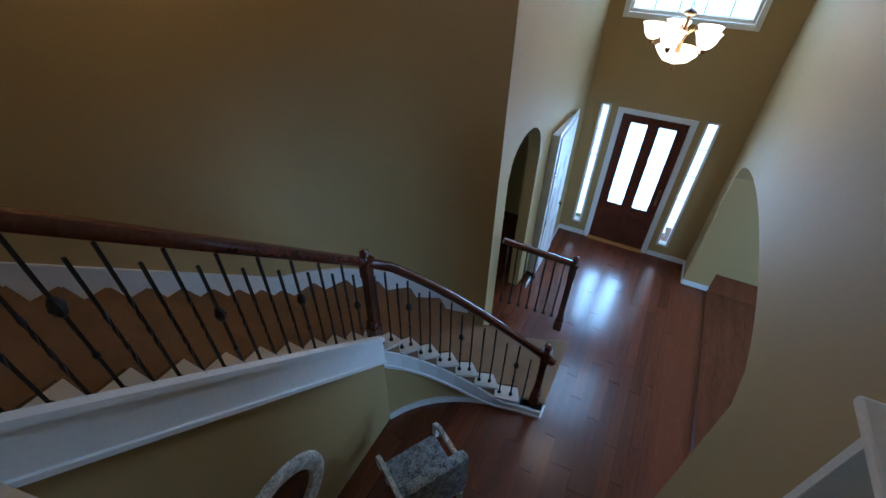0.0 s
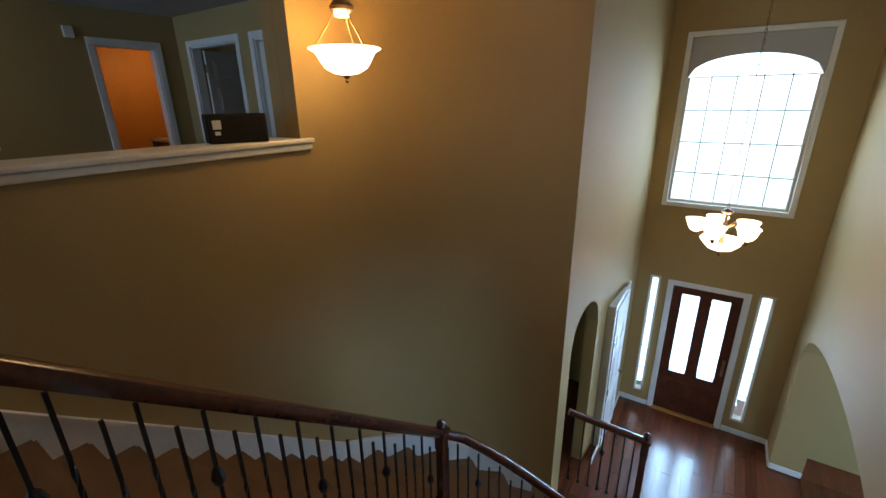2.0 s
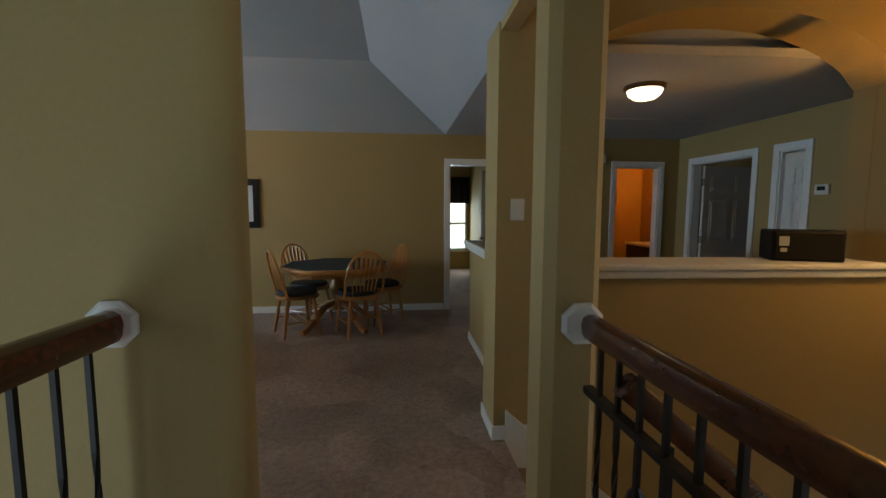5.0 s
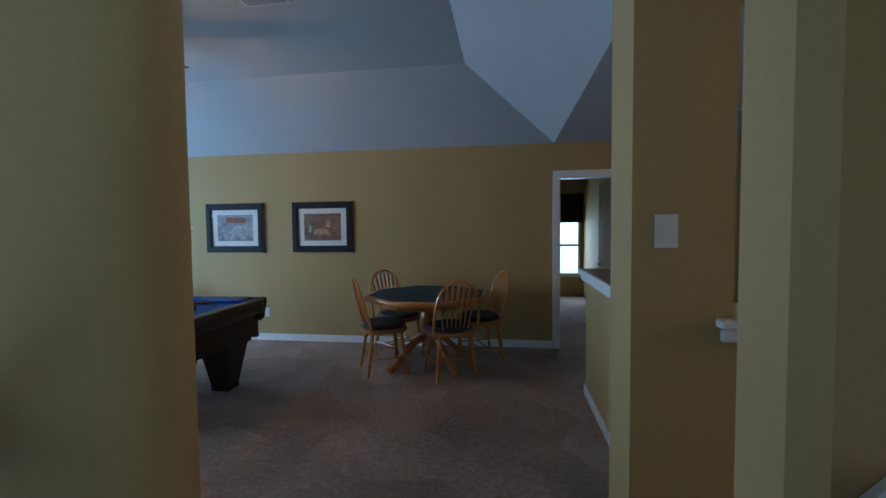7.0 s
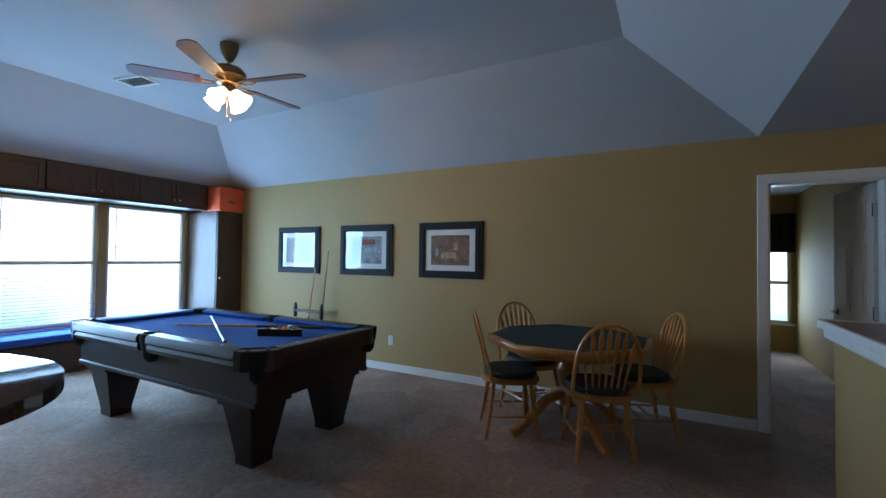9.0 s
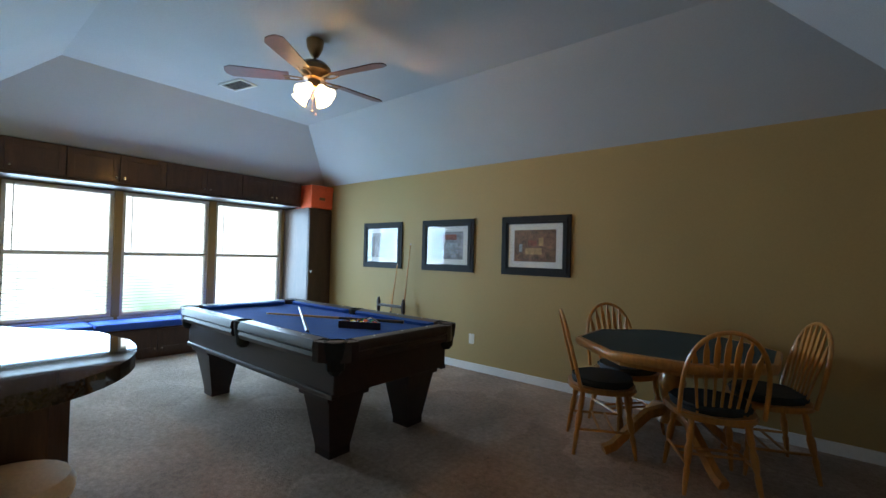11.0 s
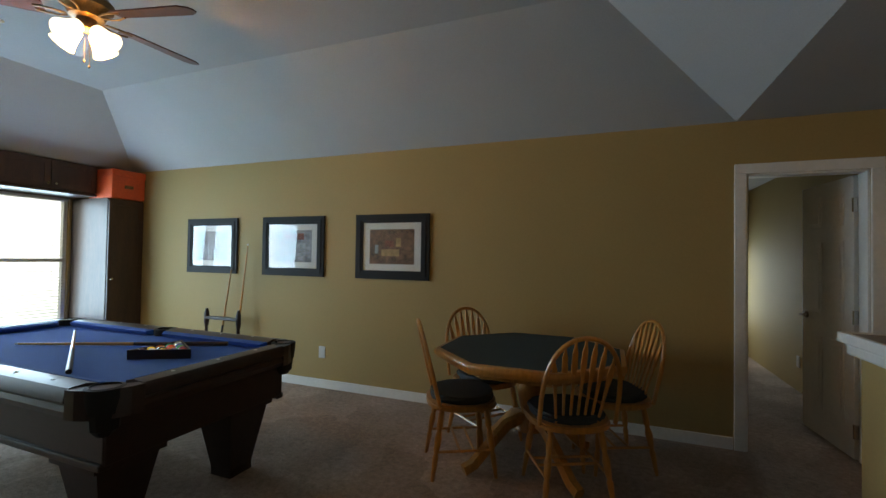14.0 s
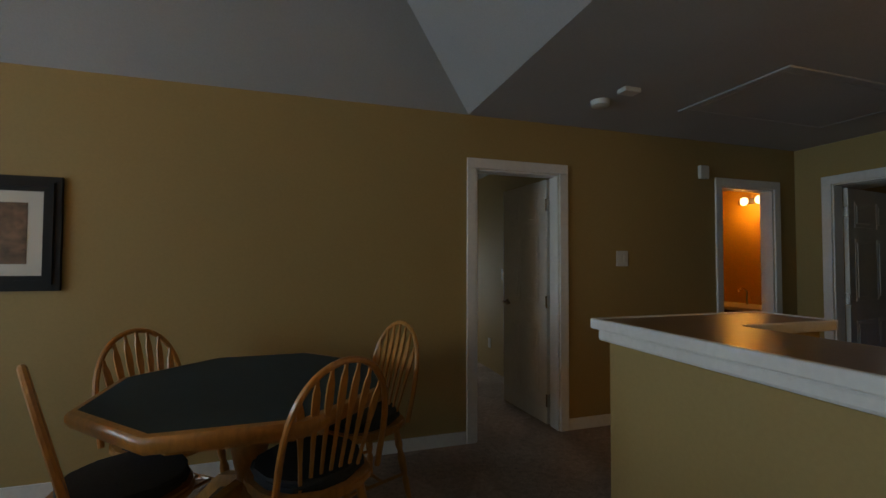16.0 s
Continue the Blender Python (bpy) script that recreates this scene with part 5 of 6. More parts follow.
def windsor_chair(place, turn, label):
    """Arrow-back bow chair that faces +y at turn 0; origin under the seat's centre."""
    c = thing("dining_chair", label, "chair", place, turn, "chairs round the card table")
    # saddle seat
    bm = bmesh.new()
    outline = []
    for i in range(24):
        a = 2 * math.pi * i / 24
        ca, sa = math.cos(a), math.sin(a)
        r = 0.225 / (abs(ca) ** 3.2 + abs(sa) ** 3.2) ** (1 / 3.2)
        outline.append((r * ca * (1.03 + 0.06 * sa), r * sa))
    prism(bm, outline, 0.425, 0.462)
    bmesh.ops.bevel(bm, geom=[e for e in bm.edges if abs(e.verts[0].co.z - e.verts[1].co.z) < 1e-6], offset=0.01, segments=2, affect="EDGES")
    part("seat", bm, OAK, c, smooth=True)
    bm = bmesh.new()
    prism(bm, [(x * 0.9, y * 0.9 + 0.005) for x, y in outline], 0.463, 0.51)
    bmesh.ops.bevel(bm, geom=[e for e in bm.edges if e.calc_length() < 0.1 and abs(e.verts[0].co.z - e.verts[1].co.z) < 1e-6], offset=0.018, segments=3, affect="EDGES")
    part("seat_pad", bm, SEATPAD, c, "dark green tied seat pad", smooth=True)
    feet = [(-0.20, -0.205), (0.20, -0.205), (-0.20, 0.20), (0.20, 0.20)]
    tops = [(-0.145, -0.14), (0.145, -0.14), (-0.15, 0.14), (0.15, 0.14)]
    for (fx, fy), (tx, ty) in zip(feet, tops):
        d = Vector((tx - fx, ty - fy, 0.43))
        m = Matrix.Translation((fx, fy, 0)) @ d.to_track_quat("Z", "Y").to_matrix().to_4x4()
        L = d.length
        bm = bmesh.new()
        lathe(bm, [(0.011, 0), (0.014, 0.05), (0.019, 0.14), (0.013, 0.16), (0.02, 0.19), (0.023, 0.26), (0.014, 0.30), (0.021, 0.33), (0.016, L)], seg=10, m=m)
        part("leg", bm, OAK, c, smooth=True)

    def rod(a, b, r):
        bm = bmesh.new()
        a, b = Vector(a), Vector(b)
        mid = (a + b) / 2
        sweep(bm, [a, a.lerp(b, 0.3), mid, a.lerp(b, 0.7), b], disc_section(r, 8), up=Vector((0.02, 0.03, 1)))
        part("stretcher", bm, OAK, c, smooth=True)
    for s in (-1, 1):
        rod((s * 0.182, -0.18, 0.17), (s * 0.185, 0.18, 0.17), 0.009)
    rod((-0.183, -0.03, 0.172), (0.183, -0.03, 0.172), 0.009)
    rod((-0.183, 0.06, 0.172), (0.183, 0.06, 0.172), 0.009)
    # bow back, leaning away from the table
    lean = math.tan(radians(14))
    pts = []
    n = 22
    for i in range(n + 1):
        a = math.pi * i / n
        x = 0.222 * math.cos(a) * (1 + 0.08 * math.sin(a))
        h = 0.46 + 0.50 * (math.sin(a) ** 0.62 if math.sin(a) > 0 else 0)
        pts.append((x, -0.165 - (h - 0.46) * lean, h))
    bm = bmesh.new()
    sweep(bm, pts, disc_section(0.0135, 8), up=Vector((0, 1, 0.2)))
    part("bow", bm, OAK, c, "bent oak bow back", smooth=True)
    for i in range(7):
        u = -1 + 2 * (i + 0.5) / 7
        xb, xt = 0.14 * u, 0.20 * u
        ht = 0.46 + 0.50 * (max(0.0, 1 - (xt / 0.231) ** 2)) ** 0.31 - 0.005
        prof = [(0.0, 0.006), (0.35, 0.007), (0.55, 0.010), (0.70, 0.016), (0.86, 0.014), (0.93, 0.007), (1.0, 0.006)]
        bm = bmesh.new()
        rings = []
        for f, w in prof:
            h = 0.455 + (ht - 0.455) * f
            x = xb + (xt - xb) * f
            y = -0.155 - (h - 0.46) * lean
            rings.append([bm.verts.new((x - w, y - 0.005, h)), bm.verts.new((x + w, y - 0.005, h)), bm.verts.new((x + w, y + 0.005, h)), bm.verts.new((x - w, y + 0.005, h))])
        for a, b in zip(rings, rings[1:]):
            for j in range(4):
                bm.faces.new((a[j], a[(j + 1) % 4], b[(j + 1) % 4], b[j]))
        bm.faces.new(list(reversed(rings[0])))
        bm.faces.new(rings[-1])
        part("spindle", bm, OAK, c)
    return c


def facing(dx, dy):
    return math.degrees(math.atan2(-dx, dy))


CH = "honey oak arrow-back chair with dark seat pad at the table"
chair = windsor_chair((1.36, 3.41, 0), facing(-0.45, 0.89), CH)
for (x, y), (dx, dy) in (((0.67, 3.47), (0.87, 0.48)), ((0.70, 3.97), (0.79, -0.61)), ((1.62, 3.93), (-0.91, -0.41))):
    copy_thing(chair, pose(x, y, 0, 0, 0, facing(dx, dy)))


# ---- ceiling fan ----
def ceiling_fan():
    f = thing("ceiling_fan", "bronze ceiling fan with cherry blades and lit glass shades", "fan", (-1.24, 2.26, 0))
    bm = bmesh.new()
    lathe(bm, [(0.012, HIGH - 0.14), (0.03, HIGH - 0.13), (0.06, HIGH - 0.07), (0.07, HIGH - 0.02), (0.07, HIGH)], seg=20)
    part("canopy", bm, BRONZE, f, smooth=True)
    bm = bmesh.new()
    lathe(bm, [(0.012, 2.86), (0.012, HIGH - 0.13)], seg=10)
    part("downrod", bm, BRONZE, f, smooth=True)
    bm = bmesh.new()
    lathe(bm, [(0.05, 2.725), (0.085, 2.735), (0.10, 2.77), (0.125, 2.79), (0.13, 2.825), (0.10, 2.86), (0.04, 2.885), (0.02, 2.89)], seg=28)
    part("motor", bm, BRONZE, f, smooth=True)
    for k in range(5):
        m = pose(0, 0, 2.745, 0, 0, 14 + 72 * k)
        tilt = pose(0, 0, 0, 12, 0, 0)
        bm = bmesh.new()
        w0, w1 = 0.052, 0.068
        pts = [(0.19, -w0), (0.62, -w1), (0.665, -w1 + 0.03), (0.672, 0), (0.665, w1 - 0.03), (0.62, w1), (0.19, w0)]
        lo = [bm.verts.new(m @ tilt @ Vector((x, y, -0.004))) for x, y in pts]
        hi = [bm.verts.new(m @ tilt @ Vector((x, y, 0.004))) for x, y in pts]
        n = len(pts)
        for i in range(n):
            bm.faces.new((lo[i], lo[(i + 1) % n], hi[(i + 1) % n], hi[i]))
        bm.faces.new(list(reversed(lo)))
        bm.faces.new(hi)
        b = part("blade", bm, FANWOOD, f, "cherry wood fan blade")
        bm = bmesh.new()
        for s in (-1, 1):
            sweep(bm, [m @ Vector(q) for q in ((0.09, s * 0.01, -0.01), (0.13, s * 0.03, -0.014), (0.18, s * 0.035, -0.012), (0.23, s * 0.02, -0.010))], disc_section(0.006, 6))
        part("blade_bracket", bm, BRONZE, b, "gilded bronze bracket", smooth=True)
    bm = bmesh.new()
    lathe(bm, [(0.02, 2.65), (0.045, 2.665), (0.05, 2.70), (0.05, 2.725)], seg=18)
    part("light_kit", bm, BRONZE, f, smooth=True)
    for k in range(4):
        m = pose(0, 0, 2.69, 0, 0, 20 + 90 * k) @ pose(0.03, 0, 0, 0, 133, 0)
        bm = bmesh.new()
        lathe(bm, [(0.012, 0.0), (0.014, 0.04)], seg=10, m=m)
        part("arm", bm, BRONZE, f)
        bm = bmesh.new()
        lathe(bm, [(0.020, 0.03), (0.036, 0.042), (0.044, 0.085), (0.054, 0.125), (0.068, 0.155)], seg=18, m=m)
        o = part("shade", bm, SHADEHOT, f, "lit frosted glass shade", smooth=True)
        o.visible_shadow = False
    for x, L in ((0.02, 0.17), (-0.03, 0.13)):
        bm = bmesh.new()
        sweep(bm, [(x, 0.01, 2.63), (x, 0.01, 2.63 - L)], disc_section(0.0012, 5), up=Vector((1, 0, 0)))
        lathe(bm, [(0.002, 2.63 - L - 0.018), (0.007, 2.63 - L - 0.01), (0.002, 2.63 - L)], x, 0.01, 8)
        part("pull_chain", bm, BRONZE, f)


ceiling_fan()
v = thing("ceiling_vent", "white metal air vent in the high ceiling", "vent", (-2.67, 2.30, HIGH), 12)
for x0, x1, y0, y1 in ((-0.17, 0.17, -0.10, -0.08), (-0.17, 0.17, 0.08, 0.10), (-0.17, -0.15, -0.08, 0.08), (0.15, 0.17, -0.08, 0.08)):
    part("frame", boxes((x0, x1, y0, y1, -0.014, 0)), PLASTIC, v)
part("backing", boxes((-0.15, 0.15, -0.08, 0.08, -0.004, -0.001)), BLACK, v)
for i in range(8):
    bm = boxes((-0.15, 0.15, -0.009, 0.009, -0.001, 0.001))
    o = part("slat", bm, PLASTIC, v)
    o.matrix_basis = pose(0, -0.07 + 0.02 * i, -0.009, 35, 0, 0)
v = thing("ceiling_vent", "white air vent in the ceiling above the opening", "vent", (0.25, 2.1, HIGH), 0)
part("frame", boxes((-0.17, 0.17, -0.09, 0.09, -0.012, 0)), PLASTIC, v)
for i in range(7):
    part("slat", boxes((-0.15, 0.15, -0.075 + 0.022 * i, -0.062 + 0.022 * i, -0.018, -0.011)), CEIL, v)


# ---- bar ----
def bar_counter():
    b = thing("bar", "dark walnut bar with a rounded glossy stone top", "bar", (0, 0, 0))
    cx, cy, r = 0.12, 0.39, 0.45
    arc = [(cx + r * 1.05 * math.cos(-math.pi / 2 + math.pi * i / 20), cy + r * 0.76 * math.sin(-math.pi / 2 + math.pi * i / 20)) for i in range(21)]
    arc = [(x, max(y, 0.285)) for x, y in arc]
    top = [(-1.9, 0.285)] + arc + [(-0.10, 0.70), (-0.28, 0.58), (-0.50, 0.45), (-0.9, 0.38), (-1.9, 0.34)]
    bm = bmesh.new()
    prism(bm, top, 1.01, 1.05)
    bmesh.ops.remove_doubles(bm, verts=bm.verts[:], dist=0.001)
    part("countertop", bm, GRANITE, b, "polished dark stone top")
    body = [(-1.85, 0.29), (0.035, 0.29), (0.035, 0.56), (-0.03, 0.62), (-0.20, 0.56), (-0.8, 0.35), (-1.85, 0.32)]
    bm = bmesh.new()
    prism(bm, body, 0.0, 1.009)
    part("body", bm, WALNUT, b)
    ins = [(x * 1.0 + (0.015 if x > 0 else 0), y + (0.015 if y > 0.3 else 0)) for x, y in body]
    bm = bmesh.new()
    prism(bm, ins, 0.0, 0.10)
    prism(bm, ins, 0.90, 0.96)
    part("moulding", bm, WALNUT, b)


bar_counter()


def bar_stool():
    s = thing("bar_stool", "bar stool with a round cream cushioned seat", "stool", (0.19, 0.45, 0.0))
    bm = bmesh.new()
    lathe(bm, [(0.125, 0.66), (0.148, 0.675), (0.152, 0.70), (0.138, 0.725), (0.08, 0.74)], seg=24)
    part("seat", bm, CREAM, s, "round cream cushion", smooth=True)
    bm = bmesh.new()
    lathe(bm, [(0.135, 0.63), (0.135, 0.659)], seg=24)
    part("seat_frame", bm, WALNUT, s)
    for k in range(4):
        a = math.pi / 4 + math.pi / 2 * k
        bm = bmesh.new()
        sweep(bm, [(0.10 * math.cos(a), 0.10 * math.sin(a), 0.64), (0.15 * math.cos(a), 0.15 * math.sin(a), 0.0)], disc_section(0.016, 8), up=Vector((0.3, 0.5, 0)))
        part("leg", bm, WALNUT, s, smooth=True)
    bm = bmesh.new()
    sweep(bm, [(0.133 * math.cos(a), 0.133 * math.sin(a), 0.22) for a in [2 * math.pi * i / 20 for i in range(20)]], disc_section(0.008, 6), closed=True)
    part("footrest", bm, BRONZE, s, smooth=True)


bar_stool()


# ---- pendant over the stairs ----
def chain(bm, x, y, z0, z1, r=0.009, link=0.035):
    n = max(2, int((z1 - z0) / (link * 0.8)))
    for i in range(n):
        zc = z0 + (z1 - z0) * (i + 0.5) / n
        h = (z1 - z0) / n * 0.62
        if i % 2:
            pts = [(x + r * math.cos(a), y, zc + h * math.sin(a)) for a in [2 * math.pi * k / 8 for k in range(8)]]
            sweep(bm, pts, disc_section(0.0025, 4), up=Vector((0, 1, 0)), closed=True)
        else:
            pts = [(x, y + r * math.cos(a), zc + h * math.sin(a)) for a in [2 * math.pi * k / 8 for k in range(8)]]
            sweep(bm, pts, disc_section(0.0025, 4), up=Vector((1, 0, 0)), closed=True)


def pendant():
    x, y, z = 4.98, 0.45, 1.49
    p = thing("pendant_light", "lit alabaster bowl pendant on a bronze chain", "light", (x, y, 0))
    bm = bmesh.new()
    outer = [(0.03, z + 0.055), (0.09, z + 0.065), (0.15, z + 0.10), (0.185, z + 0.155), (0.21, z + 0.20), (0.255, z + 0.225)]
    inner = [(r - 0.008, zz + 0.008) for r, zz in reversed(outer)]
    lathe(bm, outer + inner, seg=32)
    o = part("bowl", bm, SHADE, p, "lit cream alabaster bowl", smooth=True)
    o.visible_shadow = False
    bm = bmesh.new()
    lathe(bm, [(0.004, z), (0.018, z + 0.015), (0.01, z + 0.03), (0.03, z + 0.05), (0.012, z + 0.06)], seg=14)
    part("finial", bm, BRONZE, p, smooth=True)
    bm = bmesh.new()
    lathe(bm, [(0.075, z + 0.47), (0.085, z + 0.49), (0.06, z + 0.52), (0.02, z + 0.54)], seg=20)
    part("cap", bm, BRONZE, p, smooth=True)
    bm = bmesh.new()
    lathe(bm, [(0.05, z + 0.43), (0.055, z + 0.465)], seg=18)
    o = part("glass_collar", bm, SHADE, p)
    o.visible_shadow = False
    for k in range(3):
        a = 2 * math.pi * k / 3 + 0.4
        bm = bmesh.new()
        sweep(bm, [(0.06 * math.cos(a), 0.06 * math.sin(a), z + 0.47), (0.10 * math.cos(a), 0.10 * math.sin(a), z + 0.38), (0.22 * math.cos(a), 0.22 * math.sin(a), z + 0.22)], disc_section(0.005, 6))
        part("arm", bm, BRONZE, p)
    bm = bmesh.new()
    chain(bm, 0, 0, z + 0.54, STAIR_CEIL - 0.03)
    part("chain", bm, BRONZE, p)
    bm = bmesh.new()
    lathe(bm, [(0.02, STAIR_CEIL - 0.035), (0.06, STAIR_CEIL - 0.02), (0.065, STAIR_CEIL)], seg=20)
    part("canopy", bm, BRONZE, p, smooth=True)


pendant()


def chandelier():
    x, y, z = 7.5, -2.03, -0.17
    c = thing("chandelier", "lit bronze chandelier with upturned alabaster glass shades", "chandelier", (x, y, 0))
    bm = bmesh.new()
    lathe(bm, [(0.005, z), (0.02, z + 0.02), (0.012, z + 0.05), (0.05, z + 0.09), (0.03, z + 0.14), (0.018, z + 0.25), (0.035, z + 0.30), (0.015, z + 0.36), (0.012, z + 0.46)], seg=16)
    part("column", bm, BRONZE, c, smooth=True)
    bm = bmesh.new()
    lathe(bm, [(0.02, z + 0.06), (0.11, z + 0.09), (0.16, z + 0.14), (0.19, z + 0.185), (0.183, z + 0.19), (0.10, z + 0.115), (0.02, z + 0.08)], seg=24)
    o = part("lower_bowl", bm, SHADEHOT, c, "lit alabaster bowl", smooth=True)
    o.visible_shadow = False
    for k in range(5):
        a = 2 * math.pi * k / 5 + 0.3
        ca, sa = math.cos(a), math.sin(a)
        bm = bmesh.new()
        pts = [(r * ca, r * sa, zz) for r, zz in ((0.02, z + 0.30), (0.10, z + 0.36), (0.17, z + 0.30), (0.18, z + 0.22), (0.21, z + 0.19), (0.24, z + 0.23))]
        sweep(bm, pts, disc_section(0.008, 7))
        arm = part("arm", bm, BRONZE, c, smooth=True)
        bm = bmesh.new()
        lathe(bm, [(0.022, z + 0.235), (0.05, z + 0.25), (0.075, z + 0.285), (0.088, z + 0.33), (0.105, z + 0.36), (0.098, z + 0.362), (0.07, z + 0.30), (0.02, z + 0.245)], 0.24 * ca, 0.24 * sa, 18)
        o = part("shade", bm, SHADEHOT, arm, "lit alabaster glass shade", smooth=True)
        o.visible_shadow = False
        bm = bmesh.new()
        lathe(bm, [(0.006, z + 0.19), (0.016, z + 0.205), (0.028, z + 0.236)], 0.24 * ca, 0.24 * sa, 12)
        part("shade_cup", bm, BRONZE, arm)
    bm = bmesh.new()
    lathe(bm, [(0.01, z + 0.44), (0.05, z + 0.46), (0.055, z + 0.475), (0.015, z + 0.50)], seg=16)
    part("cap", bm, BRONZE, c, smooth=True)
    bm = bmesh.new()
    chain(bm, 0, 0, z + 0.50, STAIR_CEIL - 0.03, link=0.05)
    part("chain", bm, BRONZE, c)
    bm = bmesh.new()
    lathe(bm, [(0.02, STAIR_CEIL - 0.04), (0.065, STAIR_CEIL - 0.02), (0.07, STAIR_CEIL)], seg=20)
    part("canopy", bm, BRONZE, c, smooth=True)


chandelier()
v = thing("ceiling_vent", "white air vent in the foyer ceiling", "vent", (8.6, -2.6, STAIR_CEIL), 0)
part("frame", boxes((-0.10, 0.10, -0.18, 0.18, -0.012, 0)), PLASTIC, v)
for i in range(6):
    part("slat", boxes((-0.08 + 0.026 * i, -0.066 + 0.026 * i, -0.16, 0.16, -0.018, -0.011)), CEIL, v)


# ---- front door, side lights, tall window ----
def front_door():
    d = thing("front_door", "dark mahogany front door with two tall glass panes", "door", (FX + 0.05, (DOOR_Y0 + DOOR_Y1) / 2, FLOOR0))
    hw, h = (DOOR_Y1 - DOOR_Y0) / 2, DZ - FLOOR0
    # stiles and rails round two panes
    g = [(-0.32, -0.075), (0.075, 0.32)]
    z0, z1 = 0.78, 2.16
    bm = bmesh.new()
    for a, b, lo, hi in with_holes(-hw + 0.01, hw - 0.01, 0.01, h - 0.01, [(g[0][0], g[0][1], z0, z1), (g[1][0], g[1][1], z0, z1)]):
        bx(bm, -0.022, 0.022, a, b, lo, hi)
    part("leaf", bm, CHERRY, d)
    for a, b in g:
        bm = bmesh.new()
        sweep(bm, [(-0.024, a, z0), (-0.024, b, z0), (-0.024, b, z1), (-0.024, a, z1)], [(-0.012, -0.006), (0.012, -0.006), (0.006, 0.010), (-0.006, 0.010)], up=Vector((-1, 0, 0)), closed=True)
        part("glass_bead", bm, CHERRY, d)
        o = part("pane", boxes((-0.004, 0.004, a, b, z0, z1)), FROST, d, "bright clear glass pane")
        o.visible_shadow = False
    for a, b in ((-0.33, -0.03), (0.03, 0.33)):
        bm = bmesh.new()
        bx(bm, -0.030, -0.021, a, b, 0.18, 0.62, 0.006)
        part("panel", bm, CHERRY, d)
    bm = bmesh.new()
    bx(bm, -0.034, -0.021, -hw + 0.05, -hw + 0.09, 0.92, 1.20, 0.004)
    sweep(bm, [(-0.03, -hw + 0.07, 1.14), (-0.075, -hw + 0.07, 1.12), (-0.075, -hw + 0.07, 1.0), (-0.03, -hw + 0.07, 0.97)], disc_section(0.007, 6), up=Vector((0, 1, 0)))
    part("door_handle", bm, BRONZE, d, "bronze door handle set")
    part("threshold", boxes((-0.10, 0.06, -hw, hw, 0.0, 0.02)), OAK, d)


front_door()
casing_x("door_casing_front", DOOR_Y0, DOOR_Y1, FX, DZ, -1, 0.07, FLOOR0, 0.15)


def side_light(name, y0, y1):
    w = thing(name, "narrow side light window with leaded glass beside the front door", "window")
    w["kind"] = "structure"
    z0, z1 = -3.42, -1.28
    t = 0.03
    part("window_frame", boxes((FX - 0.012, FX + 0.10, y0, y0 + t, z0, z1), (FX - 0.012, FX + 0.10, y1 - t, y1, z0, z1), (FX - 0.012, FX + 0.10, y0, y1, z1 - t, z1), (FX - 0.012, FX + 0.10, y0, y1, z0, z0 + t)), TRIM, w)
    o = part("pane", boxes((FX + 0.05, FX + 0.056, y0 + t, y1 - t, z0 + t, z1 - t)), FROST, w)
    o.visible_shadow = False
    n = 5
    for i in range(1, n):
        z = z0 + (z1 - z0) * i / n
        part("lead_bar", boxes((FX + 0.044, FX + 0.062, y0 + t, y1 - t, z - 0.004, z + 0.004)), CHROME, w)


side_light("window_6", *SIDE_L)
side_light("window_7", *SIDE_R)


def tall_window():
    w = thing("window_8", "tall white grid window with an arched bright top", "window")
    w["kind"] = "structure"
    y0, y1, z0, z1 = -2.72, -1.29, -0.09, 2.09
    for a, b, lo, hi in ((y0 - 0.065, y0, z0 - 0.065, z1 + 0.065), (y1, y1 + 0.065, z0 - 0.065, z1 + 0.065), (y0, y1, z1, z1 + 0.065), (y0, y1, z0 - 0.065, z0)):
        bm = bmesh.new()
        bx(bm, FX - 0.02, FX + 0.02, a, b, lo, hi, 0.006)
        part("casing", bm, TRIM, w)
    # arched head: the spandrels above the arch are closed
    n = 20
    spring, rise = 1.60, 0.27
    cy, half = (y0 + y1) / 2, (y1 - y0) / 2
    bm = bmesh.new()
    for i in range(n):
        u0, u1 = -1 + 2 * i / n, -1 + 2 * (i + 1) / n
        plate(bm, [(cy + half * u0, spring + rise * math.sqrt(max(0, 1 - u0 * u0))), (cy + half * u1, spring + rise * math.sqrt(max(0, 1 - u1 * u1))), (cy + half * u1, z1), (cy + half * u0, z1)], "x", FX + 0.04, FX + 0.14)
    part("arched_head", bm, CEIL, w, "grey plaster above the arch")
    f = 0.035
    part("window_frame", boxes((FX + 0.05, FX + 0.13, y0, y0 + f, z0, spring), (FX + 0.05, FX + 0.13, y1 - f, y1, z0, spring), (FX + 0.05, FX + 0.13, y0 + f, y1 - f, z0, z0 + f)), TRIM, w)
    o = part("pane", boxes((FX + 0.088, FX + 0.092, y0 + f, y1 - f, z0 + f, spring + 0.01)), GLASS, w)
    o.visible_shadow = False
    for i in range(1, 5):
        y = y0 + (y1 - y0) * i / 5
        part("muntin", boxes((FX + 0.082, FX + 0.098, y - 0.006, y + 0.006, z0 + f, spring + 0.02)), GREYBAR, w)
    for i in range(1, 5):
        z = z0 + (spring - z0) * i / 4.0
        part("muntin", boxes((FX + 0.081, FX + 0.099, y0 + f, y1 - f, z - 0.006, z + 0.006)), GREYBAR, w)


tall_window()
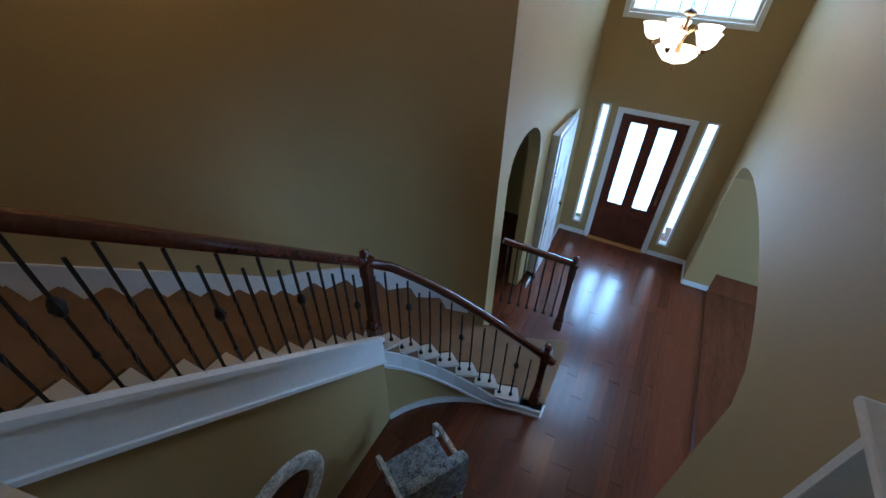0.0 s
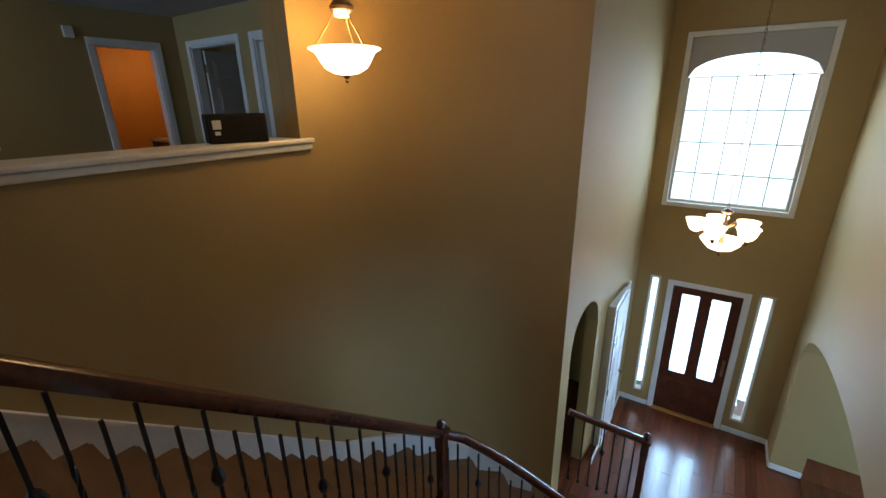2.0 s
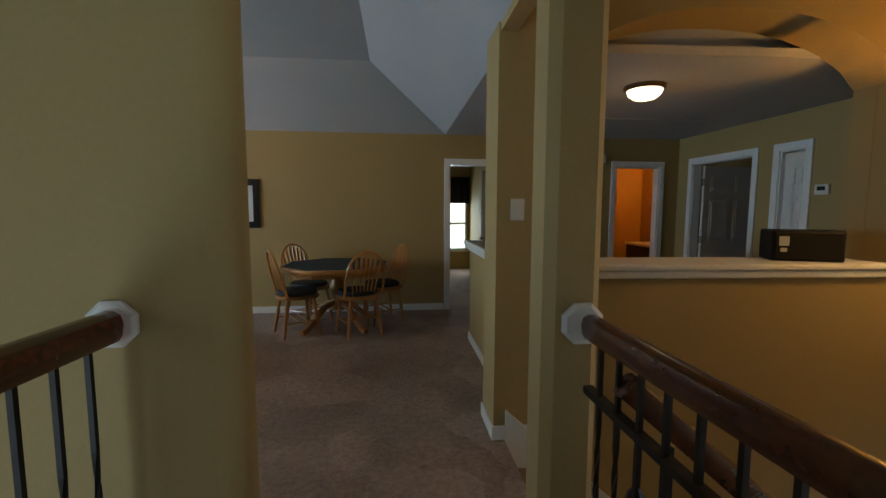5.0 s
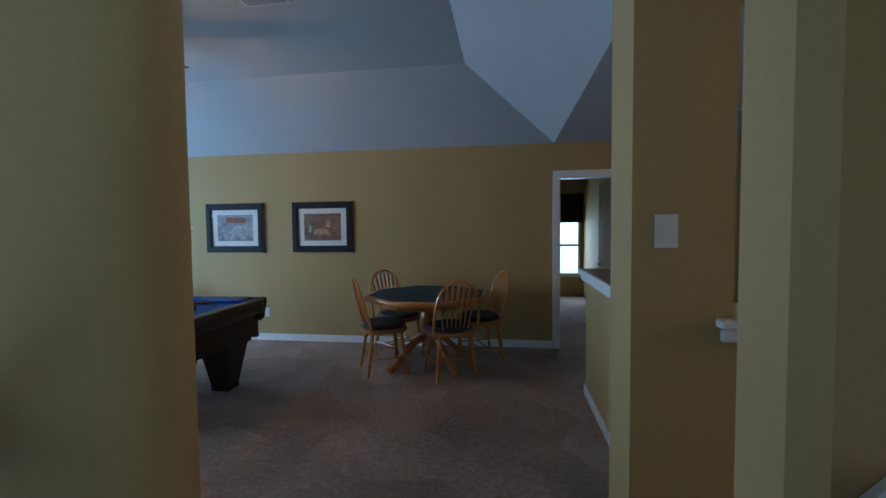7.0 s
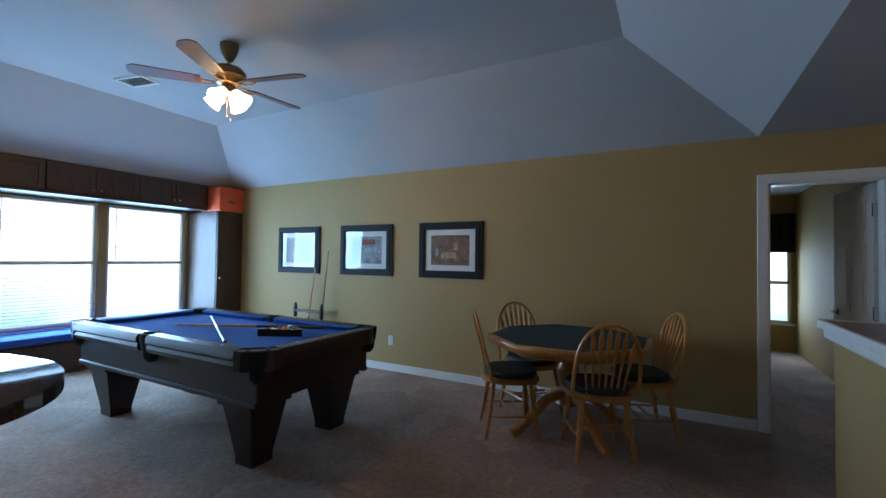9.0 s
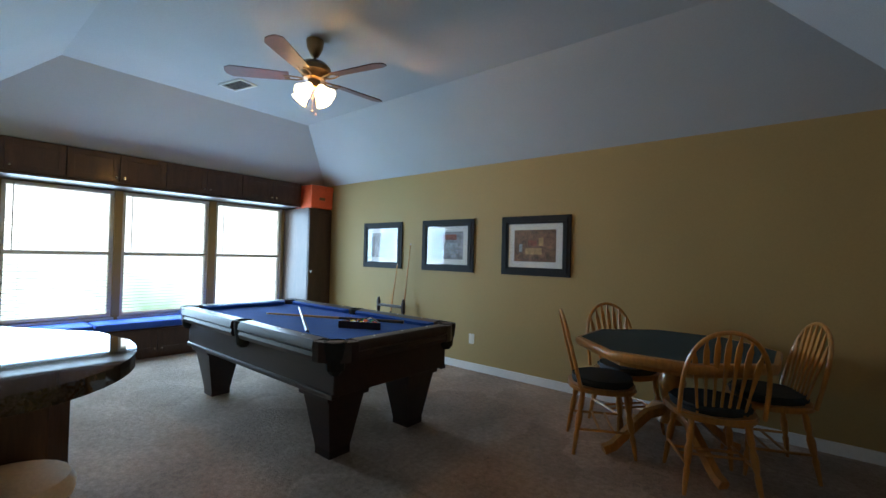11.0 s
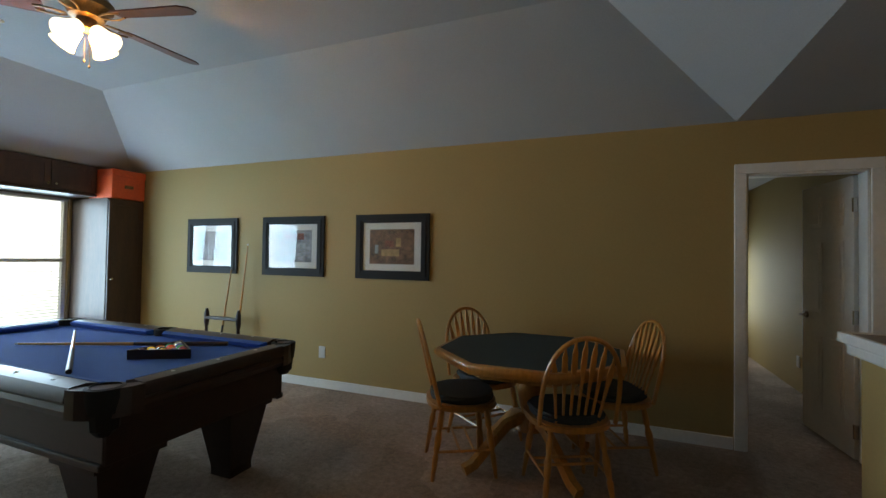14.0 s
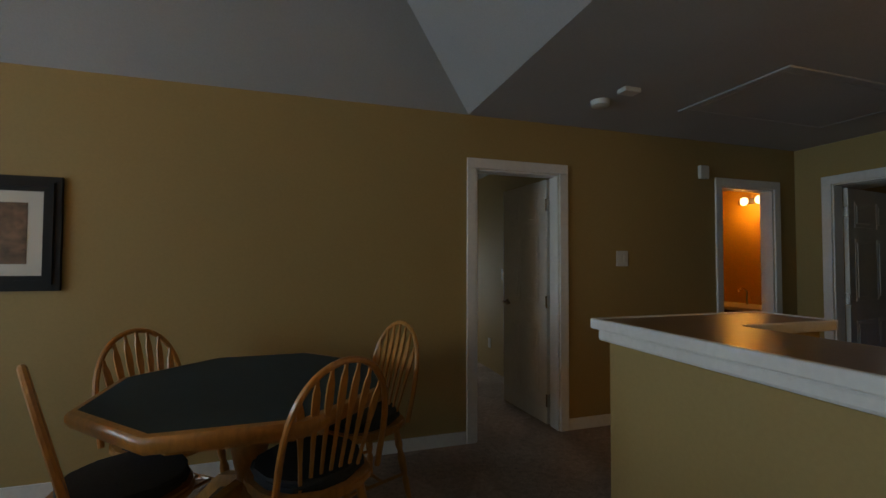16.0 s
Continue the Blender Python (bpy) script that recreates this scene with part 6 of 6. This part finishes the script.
# white closet door and casing on the left foyer wall
casing_y("door_casing_foyer", 8.15, 8.95, FL - 0.002, FLOOR0 + 2.35, -1, 0.07, FLOOR0)
d = panel_door((8.155, FL - 0.02, FLOOR0), 0, 0.79, 2.33, "white panelled closet door in the foyer, shut")

# ---- things on the ground floor below ----
mir = thing("round_mirror", "round wall mirror in a distressed white carved frame", "mirror", (3.50, INNER_Y - 0.02, -2.72))
mm = pose(0, 0, 0, 90, 0, 0)
bm = bmesh.new()
lathe(bm, [(0.34, 0.006), (0.34, 0.008)], seg=40, m=mm)
part("glass", bm, MIRROR, mir, "mirror glass")
bm = bmesh.new()
pts = [mm @ Vector((0.40 * math.cos(2 * math.pi * i / 40), 0.40 * math.sin(2 * math.pi * i / 40), 0.02)) for i in range(40)]
sweep(bm, pts, [(-0.075, -0.02), (0.075, -0.02), (0.07, 0.01), (0.03, 0.03), (-0.02, 0.02), (-0.07, 0.012)], up=Vector((0, -1, 0)), closed=True)
part("frame", bm, SILVERWOOD, mir, "distressed white carved frame", smooth=True)
for i in range(24):
    a = 2 * math.pi * i / 24
    bm = bmesh.new()
    bmesh.ops.create_uvsphere(bm, u_segments=8, v_segments=6, radius=0.03, matrix=Matrix.Translation((0.41 * math.cos(a), -0.03, 0.41 * math.sin(a))) @ Matrix.Diagonal((1, 0.5, 1, 1)))
    part("carving", bm, SILVERWOOD, mir, smooth=True)


def armchair():
    c = thing("armchair", "patterned grey-blue upholstered chair with a white wooden frame", "chair", (4.45, -1.12, FLOOR0), 150)
    bm = bmesh.new()
    bx(bm, -0.30, 0.30, -0.28, 0.28, 0.28, 0.46, 0.05)
    part("seat", bm, FADED, c, smooth=True)
    bm = bmesh.new()
    bx(bm, -0.30, 0.30, 0.22, 0.34, 0.40, 1.05, 0.05)
    part("backrest", bm, FADED, c, smooth=True)
    for x in (-0.26, 0.26):
        for y in (-0.24, 0.28):
            bm = bmesh.new()
            lathe(bm, [(0.015, 0), (0.03, 0.1), (0.03, 0.29)], x, y, 10)
            part("leg", bm, SILVERWOOD, c, smooth=True)
        bm = bmesh.new()
        sweep(bm, [(x * 1.2, 0.25, 0.66), (x * 1.2, -0.2, 0.66), (x * 1.2, -0.26, 0.60), (x * 1.2, -0.26, 0.42)], [(-0.03, -0.02), (0.03, -0.02), (0.03, 0.02), (-0.03, 0.02)], up=Vector((1, 0, 0)))
        part("armrest", bm, SILVERWOOD, c)


armchair()


def wall_shelf():
    """White display cabinet hung on the foyer wall."""
    c = thing("display_cabinet", "white painted wall cabinet with a crown top", "cabinet", (3.81, FR + 0.002, -1.69), 0)
    h = 1.45
    part("back", boxes((-0.36, 0.36, 0.0, 0.02, 0.0, h)), TRIM, c)
    for x in (-0.36, 0.32):
        part("side", boxes((x, x + 0.04, 0.021, 0.20, 0.0, h)), TRIM, c)
    for z in (0.0, 0.45, 0.9):
        part("shelf", boxes((-0.319, 0.319, 0.021, 0.19, z, z + 0.025)), TRIM, c)
    bm = bmesh.new()
    bx(bm, -0.38, 0.38, 0.0, 0.22, h, h + 0.04, 0.01)
    bx(bm, -0.42, 0.42, 0.0, 0.26, h + 0.04, h + 0.08, 0.012)
    part("crown", bm, TRIM, c)
    for i, x in enumerate((-0.12, 0.14)):
        bm = bmesh.new()
        lathe(bm, [(0.04, 0), (0.06, 0.06), (0.05, 0.14), (0.025, 0.18), (0.03, 0.20)], 3.81 + x, FR + 0.11, 14)
        o = solid("vase", bm, BLACK, "small black vase on the white wall shelf", "vase", "vases on the shelf", smooth=True)
        o.location = (0, 0, -1.69 + 0.925)


wall_shelf()


# ---- hardwood planks of the foyer ----
def planks():
    holder = bpy.data.objects["floor_ground"]
    rng = random.Random(5)
    meshes = []
    for L in (0.9, 1.2, 1.5):
        bm = bmesh.new()
        bx(bm, -L / 2 + 0.001, L / 2 - 0.001, -0.0615, 0.0615, 0.0, 0.016)
        for v in bm.verts:
            if v.co.z > 0.01:
                v.co.y *= 0.985
                v.co.x *= 0.998
        me = finish(bm)
        me.materials.append(FLOORWOOD)
        meshes.append((L, me))
    y = -3.16
    n = 0
    while y < 0.0 and n < 300:
        x = 3.9 + rng.uniform(-0.6, 0)
        while x < FX:
            L, me = meshes[rng.randrange(3)]
            o = new("plank", me)
            o.parent = holder
            o.location = (x + L / 2, y + 0.0625, FLOOR0 - 0.0165)
            x += L
            n += 1
        y += 0.125
    bm = bmesh.new()
    for x0, x1, y0, y1 in ((-4.75, 3.0, -7.5, 0.08), (3.0, FX, -0.03, 1.0), (3.0, 5.35, -7.5, -3.16)):
        bx(bm, x0, x1, y0, y1, FLOOR0 - 0.021, FLOOR0 - 0.004)
    o = part("far_planks", bm, FLOORWOOD, holder)
    o["kind"] = "stuff"


planks()
